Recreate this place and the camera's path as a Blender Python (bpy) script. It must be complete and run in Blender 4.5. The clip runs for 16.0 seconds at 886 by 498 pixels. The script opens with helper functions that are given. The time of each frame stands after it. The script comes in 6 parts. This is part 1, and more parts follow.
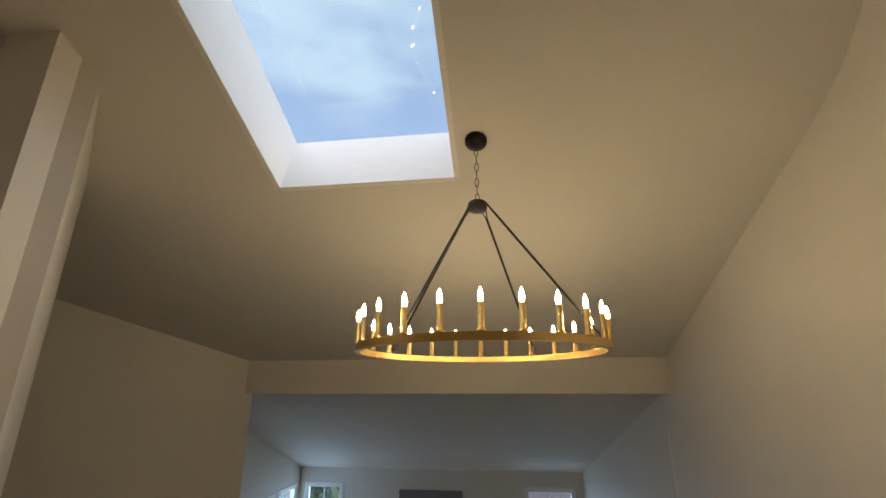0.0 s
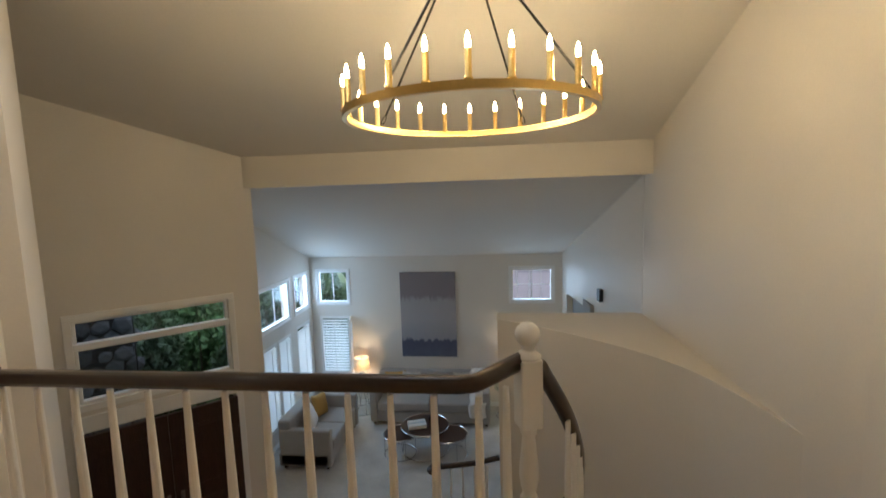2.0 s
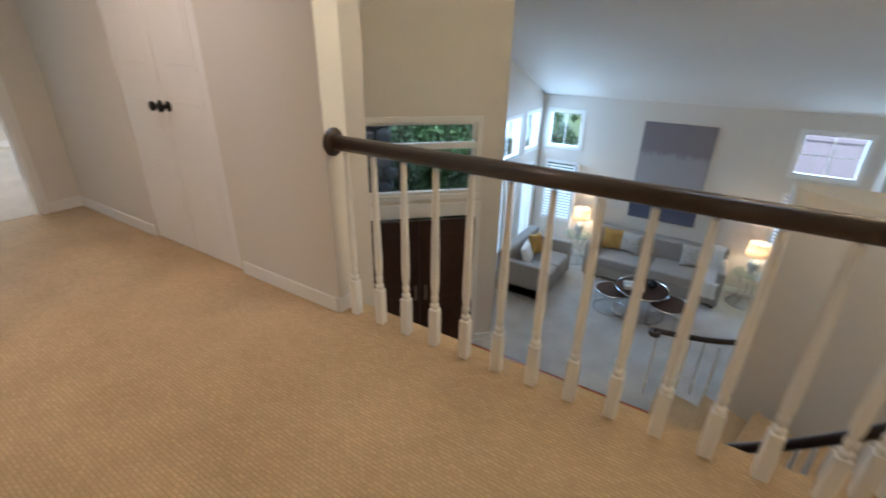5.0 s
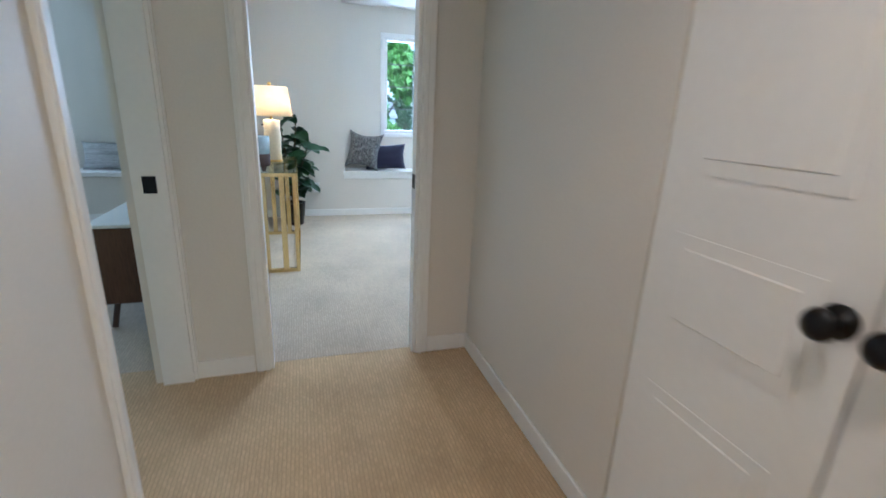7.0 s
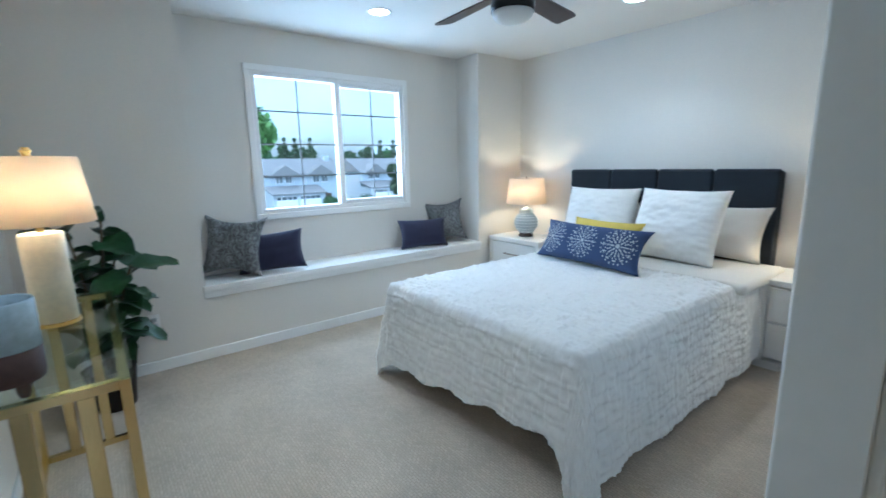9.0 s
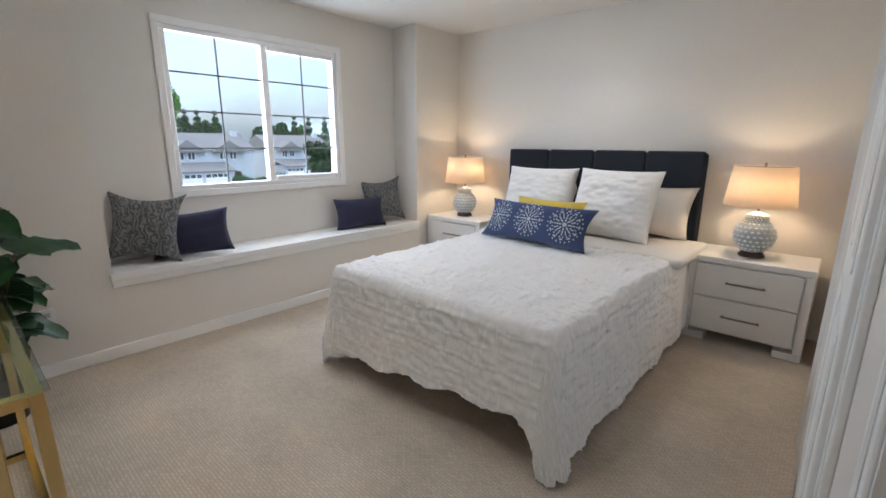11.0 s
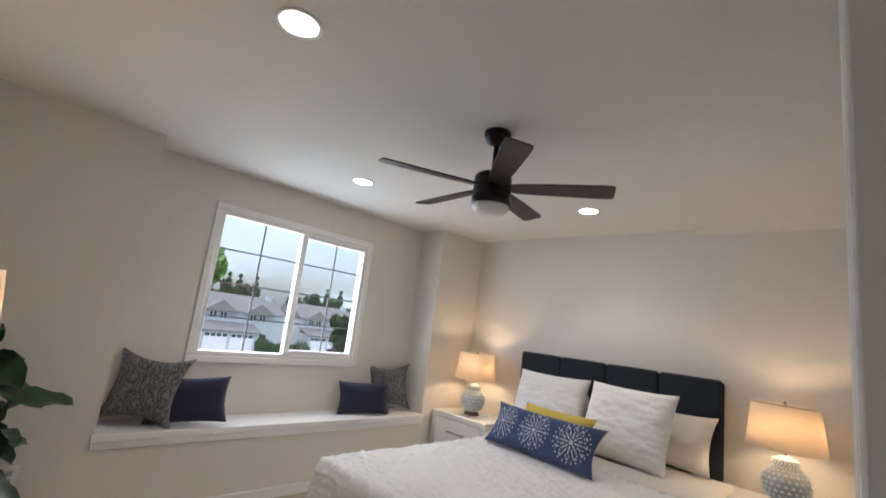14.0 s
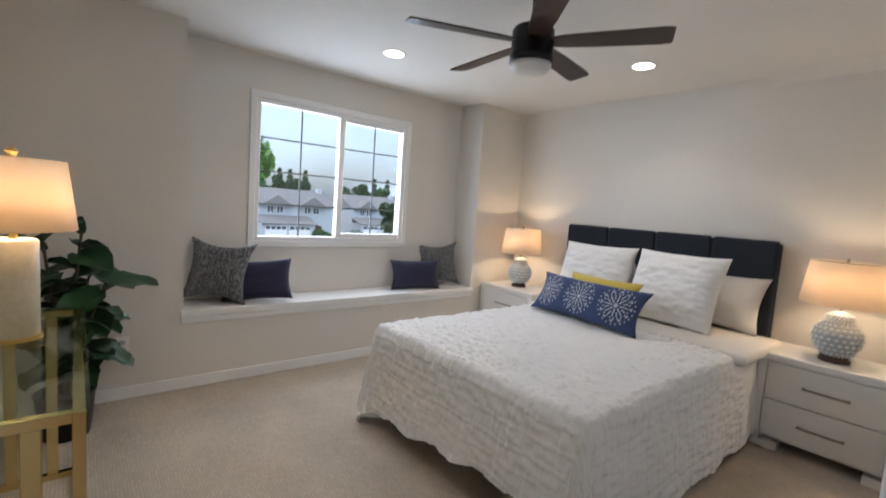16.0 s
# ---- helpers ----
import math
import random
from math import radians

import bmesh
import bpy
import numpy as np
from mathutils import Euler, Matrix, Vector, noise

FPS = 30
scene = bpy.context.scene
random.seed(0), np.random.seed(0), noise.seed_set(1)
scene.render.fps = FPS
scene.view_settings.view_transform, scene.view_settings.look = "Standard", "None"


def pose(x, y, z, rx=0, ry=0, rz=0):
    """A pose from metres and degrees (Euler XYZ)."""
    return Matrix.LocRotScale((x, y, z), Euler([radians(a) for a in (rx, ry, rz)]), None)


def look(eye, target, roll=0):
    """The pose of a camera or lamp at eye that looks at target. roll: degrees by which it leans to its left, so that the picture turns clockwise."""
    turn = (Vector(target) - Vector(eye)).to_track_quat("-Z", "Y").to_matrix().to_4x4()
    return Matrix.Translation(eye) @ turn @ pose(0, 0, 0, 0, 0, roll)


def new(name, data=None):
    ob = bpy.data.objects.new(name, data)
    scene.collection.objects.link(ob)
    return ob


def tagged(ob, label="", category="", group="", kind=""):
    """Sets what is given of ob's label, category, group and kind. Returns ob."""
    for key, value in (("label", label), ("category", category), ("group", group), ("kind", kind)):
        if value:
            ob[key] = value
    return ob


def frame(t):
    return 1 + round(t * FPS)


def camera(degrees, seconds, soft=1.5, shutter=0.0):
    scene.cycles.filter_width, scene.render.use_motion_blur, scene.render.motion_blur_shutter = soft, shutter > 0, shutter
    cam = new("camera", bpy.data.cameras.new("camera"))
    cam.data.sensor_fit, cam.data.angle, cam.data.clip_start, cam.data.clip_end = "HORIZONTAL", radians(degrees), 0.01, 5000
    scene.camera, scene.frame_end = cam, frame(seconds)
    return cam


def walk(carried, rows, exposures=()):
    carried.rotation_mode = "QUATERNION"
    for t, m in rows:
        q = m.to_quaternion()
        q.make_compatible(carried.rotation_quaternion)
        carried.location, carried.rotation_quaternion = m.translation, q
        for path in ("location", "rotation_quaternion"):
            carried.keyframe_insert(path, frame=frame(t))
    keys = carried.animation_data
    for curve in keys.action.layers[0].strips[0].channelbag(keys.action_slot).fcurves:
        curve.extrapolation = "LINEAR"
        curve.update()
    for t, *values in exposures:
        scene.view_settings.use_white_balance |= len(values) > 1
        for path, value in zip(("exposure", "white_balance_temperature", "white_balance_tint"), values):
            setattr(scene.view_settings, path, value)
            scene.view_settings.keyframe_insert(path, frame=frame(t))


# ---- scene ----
cam = camera(89.5, 16.0, soft=1.6, shutter=0.3)
PATH = [
    (0, (-0.168, 0.272, 1.788), (-0.410, 2.159, 2.405), -0.0),
    (0.5, (-0.143, 0.285, 1.741), (-0.389, 2.189, 2.304), -0.1),
    (1, (-0.173, 0.280, 1.715), (-0.410, 2.234, 2.072), -0.4),
    (1.5, (-0.182, 0.257, 1.613), (-0.420, 2.242, 1.685), -1.1),
    (2, (-0.158, 0.275, 1.575), (-0.387, 2.250, 1.360), -1.8),
    (2.5, (-0.149, 0.291, 1.487), (-0.350, 2.226, 1.024), -2.2),
    (3, (-0.141, 0.291, 1.423), (-0.319, 2.160, 0.732), -3.0),
    (3.5, (-0.172, 0.274, 1.377), (-0.345, 2.073, 0.520), -2.7),
    (4, (-0.227, 0.219, 1.355), (-0.548, 1.987, 0.477), -2.0),
    (4.5, (-0.398, 0.220, 1.343), (-1.034, 1.914, 0.492), -0.6),
    (5, (-0.740, 0.365, 1.316), (-1.711, 1.903, 0.485), 1.0),
    (5.2, (-0.893, 0.429, 1.330), (-2.013, 1.861, 0.498), 1.5),
    (7.5, (-3.896, 1.007, 1.256), (-5.748, 1.528, 0.709), 2.5),
    (8, (-4.481, 0.971, 1.325), (-6.307, 1.641, 0.858), 1.9),
    (8.5, (-4.982, 0.950, 1.326), (-6.743, 1.813, 0.935), -1.0),
    (9, (-5.285, 0.885, 1.369), (-6.834, 2.092, 0.993), -1.2),
    (9.5, (-5.470, 0.827, 1.375), (-6.777, 2.273, 0.928), -0.9),
    (9.7, (-5.482, 0.806, 1.366), (-6.760, 2.266, 0.883), -0.8),
    (12, (-5.509, 0.856, 1.333), (-6.836, 2.316, 1.006), 2.6),
    (12.5, (-5.480, 0.867, 1.366), (-6.861, 2.309, 1.255), 3.8),
    (13, (-5.446, 0.832, 1.382), (-6.850, 2.256, 1.401), 4.6),
    (13.5, (-5.411, 0.844, 1.402), (-6.826, 2.250, 1.544), 5.4),
    (14, (-5.397, 0.847, 1.410), (-6.814, 2.216, 1.756), 7.1),
    (14.5, (-5.382, 0.853, 1.451), (-6.800, 2.161, 1.979), 8.9),
    (15, (-5.395, 0.840, 1.432), (-6.831, 2.149, 1.907), 8.5),
    (15.5, (-5.407, 0.830, 1.395), (-6.865, 2.192, 1.537), 6.7),
    (16, (-5.393, 0.887, 1.355), (-6.928, 2.156, 1.172), 4.0),
]
walk(cam, [(t, look(eye, target, roll)) for t, eye, target, roll in PATH],
     exposures=[(0.0, 0.85, 5800, 10), (1.0, 1.3, 5800, 10), (2.5, 2.0, 5730, 10), (3.5, 2.3, 5700, 10), (4.5, 2.35, 5500, 10), (5.2, 2.45, 5250, 9),
                (7.3, 2.4, 4580, 2), (8.0, 2.1, 4500, 0), (8.5, 1.8, 4350, -6), (9.0, 1.7, 4600, 0), (9.5, 1.6, 5250, 7),
                (12.0, 1.42, 5750, 12), (14.5, 1.22, 6100, 14), (16.0, 1.26, 5850, 13)])

# ---- light ----
world = bpy.data.worlds.new("sky")
scene.world = world
world.use_nodes = True
wn = world.node_tree.nodes
sky = wn.new("ShaderNodeTexSky")
sky.sky_type = "NISHITA"
sky.sun_disc = False
sky.sun_elevation = radians(50)
sky.sun_rotation = radians(200)
sky.air_density, sky.dust_density, sky.ozone_density = 1.0, 5.0, 1.5
wn["Background"].inputs["Strength"].default_value = 0.15
wl = world.node_tree.links
co, cloud = wn.new("ShaderNodeTexCoord"), wn.new("ShaderNodeTexNoise")
squash = wn.new("ShaderNodeMapping")
squash.inputs["Scale"].default_value = (1.6, 1.6, 4.0)
cloud.inputs["Scale"].default_value, cloud.inputs["Detail"].default_value, cloud.inputs["Roughness"].default_value = 1.7, 7, 0.55
cover = wn.new("ShaderNodeMapRange")
cover.inputs[1].default_value, cover.inputs[2].default_value = 0.40, 0.62
cover.inputs[3].default_value, cover.inputs[4].default_value = 0.30, 0.95
veil = wn.new("ShaderNodeMix")
veil.data_type = "RGBA"
wl.new(co.outputs["Generated"], squash.inputs[0])
wl.new(squash.outputs[0], cloud.inputs[0])
wl.new(cloud.outputs[0], cover.inputs[0])
wl.new(cover.outputs[0], veil.inputs["Factor"])
wl.new(sky.outputs[0], veil.inputs[6])
veil.inputs[7].default_value = (2.5, 3.05, 3.3, 1)
wl.new(veil.outputs[2], wn["Background"].inputs[0])
sun_data = bpy.data.lights.new("sun", "SUN")
sun_data.energy, sun_data.angle, sun_data.color = 0.9, radians(70), (1.0, 0.95, 0.88)
sun = new("sun", sun_data)
sun.matrix_world = look((25, 0, 24), (0, 8, 0))


def window_light(name, m, w, h, power, color=(0.56, 0.79, 1.0)):
    """Sky light in the opening of a window."""
    d = bpy.data.lights.new(name, "AREA")
    d.shape, d.size, d.size_y, d.energy, d.color = "RECTANGLE", w, h, power, color
    ob = new(name, d)
    ob.matrix_world = m
    return ob


# ---- materials ----
def mat(name, base, rough=0.6, metal=0.0, var=0.08, scale=3.0, fine=60.0, bump=0.1, dist=0.003, sheen=0.0, coat=0.0, stretch=None, rand=0.0, spec=0.5):
    """Principled material with colour variation at two scales and fine relief."""
    m = bpy.data.materials.new(name)
    m.use_nodes = True
    nt = m.node_tree
    n, l = nt.nodes, nt.links
    b = n["Principled BSDF"]
    tc = n.new("ShaderNodeTexCoord")
    mp = n.new("ShaderNodeMapping")
    l.new(tc.outputs["Object"], mp.inputs[0])
    if stretch:
        mp.inputs["Scale"].default_value = stretch
    big = n.new("ShaderNodeTexNoise")
    big.inputs["Scale"].default_value, big.inputs["Detail"].default_value = scale, 4
    small = n.new("ShaderNodeTexNoise")
    small.inputs["Scale"].default_value, small.inputs["Detail"].default_value = fine, 3
    l.new(mp.outputs[0], big.inputs[0])
    l.new(mp.outputs[0], small.inputs[0])
    mix = n.new("ShaderNodeMath")
    mix.operation = "ADD"
    l.new(big.outputs[0], mix.inputs[0])
    l.new(small.outputs[0], mix.inputs[1])
    ramp = n.new("ShaderNodeMapRange")
    ramp.inputs[1].default_value, ramp.inputs[2].default_value = 0.65, 1.35
    ramp.inputs[3].default_value, ramp.inputs[4].default_value = 1 - var, 1 + var
    l.new(mix.outputs[0], ramp.inputs[0])
    value = ramp.outputs[0]
    if rand:
        oi = n.new("ShaderNodeObjectInfo")
        r2 = n.new("ShaderNodeMapRange")
        r2.inputs[3].default_value, r2.inputs[4].default_value = 1 - rand, 1 + rand
        l.new(oi.outputs["Random"], r2.inputs[0])
        mu = n.new("ShaderNodeMath")
        mu.operation = "MULTIPLY"
        l.new(value, mu.inputs[0])
        l.new(r2.outputs[0], mu.inputs[1])
        value = mu.outputs[0]
    col = n.new("ShaderNodeVectorMath")
    col.operation = "SCALE"
    col.inputs[0].default_value = base
    l.new(value, col.inputs["Scale"])
    l.new(col.outputs[0], b.inputs["Base Color"])
    b.inputs["Roughness"].default_value, b.inputs["Metallic"].default_value = rough, metal
    b.inputs["Sheen Weight"].default_value, b.inputs["Coat Weight"].default_value = sheen, coat
    b.inputs["Specular IOR Level"].default_value = spec
    if bump:
        bp = n.new("ShaderNodeBump")
        bp.inputs["Strength"].default_value, bp.inputs["Distance"].default_value = bump, dist
        l.new(small.outputs[0], bp.inputs["Height"])
        l.new(bp.outputs[0], b.inputs["Normal"])
    return m


def carpet_mat(name, base, row=0.011, dark=0.72):
    """Looped wool carpet in short staggered rows, with footprints in the pile."""
    m = mat(name, base, 0.95, var=0.20, scale=2.6, fine=130, bump=0.0, sheen=0.2, spec=0.1)
    n, l = m.node_tree.nodes, m.node_tree.links
    b = n["Principled BSDF"]
    br = n.new("ShaderNodeTexBrick")
    br.inputs["Scale"].default_value = 1.0
    br.inputs["Brick Width"].default_value, br.inputs["Row Height"].default_value = row * 2.1, row
    br.inputs["Mortar Size"].default_value, br.inputs["Mortar Smooth"].default_value = row * 0.22, 1.0
    br.inputs["Color1"].default_value = (1, 1, 1, 1)
    br.inputs["Color2"].default_value = (0.86, 0.86, 0.86, 1)
    br.inputs["Mortar"].default_value = (dark, dark, dark, 1)
    tc = n.new("ShaderNodeTexCoord")
    wob = n.new("ShaderNodeTexNoise")
    wob.inputs["Scale"].default_value = 35
    add = n.new("ShaderNodeVectorMath")
    add.operation = "MULTIPLY_ADD"
    add.inputs[1].default_value = (0.008, 0.008, 0.0)
    l.new(tc.outputs["Object"], wob.inputs[0])
    l.new(wob.outputs["Color"], add.inputs[0])
    l.new(tc.outputs["Object"], add.inputs[2])
    l.new(add.outputs[0], br.inputs[0])
    mul = n.new("ShaderNodeVectorMath")
    mul.operation = "MULTIPLY"
    old = b.inputs["Base Color"].links[0].from_socket
    l.new(old, mul.inputs[0])
    l.new(br.outputs["Color"], mul.inputs[1])
    l.new(mul.outputs[0], b.inputs["Base Color"])
    bp = n.new("ShaderNodeBump")
    bp.inputs["Strength"].default_value, bp.inputs["Distance"].default_value = 0.7, 0.004
    l.new(br.outputs["Color"], bp.inputs["Height"])
    l.new(bp.outputs[0], b.inputs["Normal"])
    return m


def emit_mat(name, color, strength):
    m = bpy.data.materials.new(name)
    m.use_nodes = True
    n, l = m.node_tree.nodes, m.node_tree.links
    e = n.new("ShaderNodeEmission")
    e.inputs[0].default_value, e.inputs[1].default_value = (*color, 1), strength
    l.new(e.outputs[0], n["Material Output"].inputs[0])
    return m


def glass_mat(name, tint=(1, 1, 1), gloss=0.06):
    m = bpy.data.materials.new(name)
    m.use_nodes = True
    n, l = m.node_tree.nodes, m.node_tree.links
    t, g, mx = n.new("ShaderNodeBsdfTransparent"), n.new("ShaderNodeBsdfGlossy"), n.new("ShaderNodeMixShader")
    t.inputs[0].default_value = (*tint, 1)
    g.inputs["Roughness"].default_value = 0.02
    lw, pw, ad = n.new("ShaderNodeLayerWeight"), n.new("ShaderNodeMath"), n.new("ShaderNodeMath")
    lw.inputs[0].default_value = 0.5
    pw.operation, ad.operation = "POWER", "MULTIPLY_ADD"
    pw.inputs[1].default_value, ad.inputs[1].default_value, ad.inputs[2].default_value = 4.0, 0.6, gloss * 0.5
    l.new(lw.outputs["Facing"], pw.inputs[0])
    l.new(pw.outputs[0], ad.inputs[0])
    l.new(ad.outputs[0], mx.inputs[0])
    l.new(t.outputs[0], mx.inputs[1])
    l.new(g.outputs[0], mx.inputs[2])
    l.new(mx.outputs[0], n["Material Output"].inputs[0])
    return m


def shade_mat(name, base):
    """Linen lamp shade that lets its bulb's light through."""
    m = mat(name, base, 0.9, var=0.05, scale=8, fine=300, bump=0.2, dist=0.001)
    n, l = m.node_tree.nodes, m.node_tree.links
    tr, mx = n.new("ShaderNodeBsdfTranslucent"), n.new("ShaderNodeMixShader")
    tr.inputs[0].default_value = (0.95, 0.80, 0.62, 1)
    mx.inputs[0].default_value = 0.45
    l.new(n["Principled BSDF"].outputs[0], mx.inputs[1])
    l.new(tr.outputs[0], mx.inputs[2])
    l.new(mx.outputs[0], n["Material Output"].inputs[0])
    return m


WALL = mat("wall_paint", (0.74, 0.70, 0.64), 0.5, var=0.03, scale=1.2, fine=90, bump=0.12, dist=0.002)
CEIL = mat("ceiling_paint", (0.76, 0.73, 0.68), 0.85, var=0.03, scale=0.8, fine=70, bump=0.2, dist=0.003)
TRIM = mat("white_trim_paint", (0.86, 0.85, 0.83), 0.38, var=0.02, scale=3, fine=40, bump=0.04)
# one carpet in two colours: the landing's copy has warm light in its tan
CARPET = carpet_mat("warm_tinted_loop_carpet", (0.60, 0.44, 0.255), 0.015, 0.74)
CARPET_BED = carpet_mat("beige_loop_carpet", (0.56, 0.475, 0.37), 0.014, 0.74)
CARPET_LIV = carpet_mat("pale_carpet", (0.58, 0.56, 0.53), 0.01, 0.9)
RAILWOOD = mat("dark_rail_wood", (0.030, 0.018, 0.013), 0.28, var=0.25, scale=3, fine=40, bump=0.05, coat=0.3)
DOORWOOD = mat("dark_walnut_door", (0.045, 0.024, 0.017), 0.35, var=0.35, scale=4, fine=30, bump=0.08, stretch=(3, 3, 0.4))
BLACK = mat("black_metal", (0.012, 0.012, 0.013), 0.35, metal=0.6, var=0.1, bump=0.03)
CHARCOAL = mat("charcoal_metal", (0.05, 0.048, 0.045), 0.4, metal=0.7, var=0.15, bump=0.05)
BRASS = mat("brushed_brass", (0.72, 0.50, 0.17), 0.28, metal=1.0, var=0.08, scale=5, fine=120, bump=0.05)
GOLD = mat("pale_gold_metal", (0.78, 0.62, 0.30), 0.24, metal=1.0, var=0.06, scale=5, fine=90, bump=0.03)
CHROME = mat("polished_steel", (0.62, 0.62, 0.63), 0.14, metal=1.0, var=0.05, bump=0.0)
PEWTER = mat("pewter_pull", (0.30, 0.25, 0.21), 0.35, metal=1.0, var=0.1, bump=0.03)
GLASS = glass_mat("window_glass")
TABLEGLASS = glass_mat("table_glass", (0.86, 0.93, 0.90))
BULB = emit_mat("bulb_glow", (1.0, 0.72, 0.36), 84)
CAN = emit_mat("downlight_glow", (1.0, 0.91, 0.80), 16)
FANGLOW = mat("opal_glass", (0.8, 0.8, 0.78), 0.3, var=0.02, bump=0)
SHADE = shade_mat("linen_shade", (0.80, 0.74, 0.64))
SOFA = mat("taupe_linen", (0.36, 0.33, 0.30), 0.9, var=0.08, scale=4, fine=260, bump=0.25, dist=0.002, sheen=0.3)
DUVET = mat("white_quilt", (0.86, 0.845, 0.82), 0.85, var=0.03, scale=9, fine=60, bump=0.45, dist=0.006, sheen=0.15, stretch=(1.0, 0.45, 0.6))
SHEET = mat("white_sheet", (0.78, 0.75, 0.70), 0.85, var=0.03, scale=3, fine=120, bump=0.12)
NAVYBOARD = mat("navy_upholstery", (0.010, 0.015, 0.024), 0.9, var=0.15, scale=8, fine=300, bump=0.2, dist=0.001, sheen=0.1)
NAVY = mat("navy_velvet", (0.020, 0.020, 0.050), 0.9, var=0.15, scale=8, fine=220, bump=0.2, sheen=0.12)
BLUEPAT = mat("slate_blue_cotton", (0.050, 0.075, 0.165), 0.9, var=0.1, scale=9, fine=240, bump=0.2)
PALEPRINT = mat("pale_print", (0.50, 0.53, 0.58), 0.9, var=0.1, bump=0.1)
YELLOW = mat("mustard_cotton", (0.62, 0.47, 0.09), 0.9, var=0.08, scale=9, fine=240, bump=0.2)
def woven_stripes(name, dark, pale):
    """Grey woven cloth with wavy raised stripes."""
    m = mat(name, dark, 0.95, var=0.25, scale=14, fine=120, bump=0.0)
    n, l = m.node_tree.nodes, m.node_tree.links
    b = n["Principled BSDF"]
    tc, wv, mx, bp = n.new("ShaderNodeTexCoord"), n.new("ShaderNodeTexWave"), n.new("ShaderNodeMix"), n.new("ShaderNodeBump")
    wv.inputs["Scale"].default_value, wv.inputs["Distortion"].default_value = 9, 16
    wv.inputs["Detail"].default_value, wv.inputs["Detail Scale"].default_value = 3, 1.6
    mx.data_type = "RGBA"
    old = b.inputs["Base Color"].links[0].from_socket
    l.new(tc.outputs["Object"], wv.inputs[0])
    l.new(wv.outputs[1], mx.inputs["Factor"])
    l.new(old, mx.inputs[6])
    mx.inputs[7].default_value = (*pale, 1)
    l.new(mx.outputs[2], b.inputs["Base Color"])
    bp.inputs["Strength"].default_value, bp.inputs["Distance"].default_value = 0.8, 0.008
    l.new(wv.outputs[1], bp.inputs["Height"])
    l.new(bp.outputs[0], b.inputs["Normal"])
    return m


GREYFUR = woven_stripes("grey_woven", (0.11, 0.11, 0.11), (0.25, 0.25, 0.245))
MUNTIN = mat("grey_window_grille", (0.20, 0.205, 0.21), 0.5, var=0.05, bump=0.0)
MUSTARD = mat("mustard_velvet", (0.45, 0.27, 0.07), 0.9, var=0.1, bump=0.2)
WHITELAC = mat("white_lacquer_grain", (0.76, 0.74, 0.70), 0.45, var=0.03, scale=4, fine=60, bump=0.08, stretch=(1, 1, 6))
CERAMIC = mat("white_ceramic", (0.74, 0.75, 0.75), 0.3, var=0.04, bump=0.05)
CERGREY = mat("grey_glaze", (0.42, 0.46, 0.48), 0.35, var=0.1, bump=0.05)
DARKWOOD = mat("dark_wood_base", (0.06, 0.028, 0.016), 0.4, var=0.2, bump=0.05)
ALABASTER = mat("alabaster", (0.80, 0.70, 0.52), 0.4, var=0.1, scale=6, bump=0.03)
LEAF = mat("fiddle_leaf", (0.022, 0.065, 0.024), 0.32, var=0.35, scale=12, fine=50, bump=0.25, dist=0.004)
STEM = mat("plant_stem", (0.11, 0.085, 0.05), 0.8, var=0.2)
SOIL = mat("soil", (0.03, 0.022, 0.016), 0.95, var=0.3, bump=0.5)
WOODFLOOR = mat("cherry_floor", (0.30, 0.105, 0.045), 0.25, var=0.22, scale=3, fine=30, bump=0.03, stretch=(0.3, 3, 1), rand=0.12, coat=0.2)
CANVAS = mat("canvas_white", (0.72, 0.70, 0.66), 0.8, var=0.04, fine=200, bump=0.2)
INK = mat("navy_ink", (0.035, 0.045, 0.085), 0.8, var=0.15, bump=0.1)
RUST = mat("rust_ink", (0.42, 0.16, 0.07), 0.8, var=0.15, bump=0.1)
GREYLEATHER = mat("dark_green_leather", (0.020, 0.027, 0.024), 0.4, var=0.1, bump=0.1)
WALNUT = mat("walnut", (0.10, 0.048, 0.026), 0.4, var=0.3, scale=3, fine=25, bump=0.05, stretch=(4, 4, 0.6))
GRASS = mat("lawn_and_soil", (0.075, 0.11, 0.04), 0.95, var=0.35, scale=0.3, fine=8, bump=0.5, dist=0.05)
ASPHALT = mat("asphalt", (0.20, 0.20, 0.205), 0.9, var=0.12, scale=0.3, fine=10, bump=0.1)
CONCRETE = mat("concrete_drive", (0.44, 0.43, 0.41), 0.9, var=0.08, scale=0.5, fine=12, bump=0.1)
SIDING = mat("grey_siding", (0.44, 0.49, 0.55), 0.8, var=0.06, scale=0.6, fine=12, bump=0.1)
ROOF = mat("grey_shingles", (0.20, 0.20, 0.205), 0.9, var=0.2, scale=1.5, fine=12, bump=0.5, dist=0.03)
GARAGE = mat("white_garage_door", (0.72, 0.74, 0.77), 0.6, var=0.03)
DARKGLASS = mat("far_window_glass", (0.07, 0.09, 0.11), 0.1, var=0.1, bump=0)
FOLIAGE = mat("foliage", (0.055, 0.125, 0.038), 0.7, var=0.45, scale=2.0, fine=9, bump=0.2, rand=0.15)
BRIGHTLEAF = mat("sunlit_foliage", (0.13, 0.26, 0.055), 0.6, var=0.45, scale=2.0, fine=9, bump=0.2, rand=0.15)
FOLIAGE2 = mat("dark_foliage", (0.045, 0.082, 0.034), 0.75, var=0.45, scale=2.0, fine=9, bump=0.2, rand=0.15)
BARK = mat("bark", (0.10, 0.075, 0.055), 0.95, var=0.3, fine=20, bump=0.6, dist=0.01)
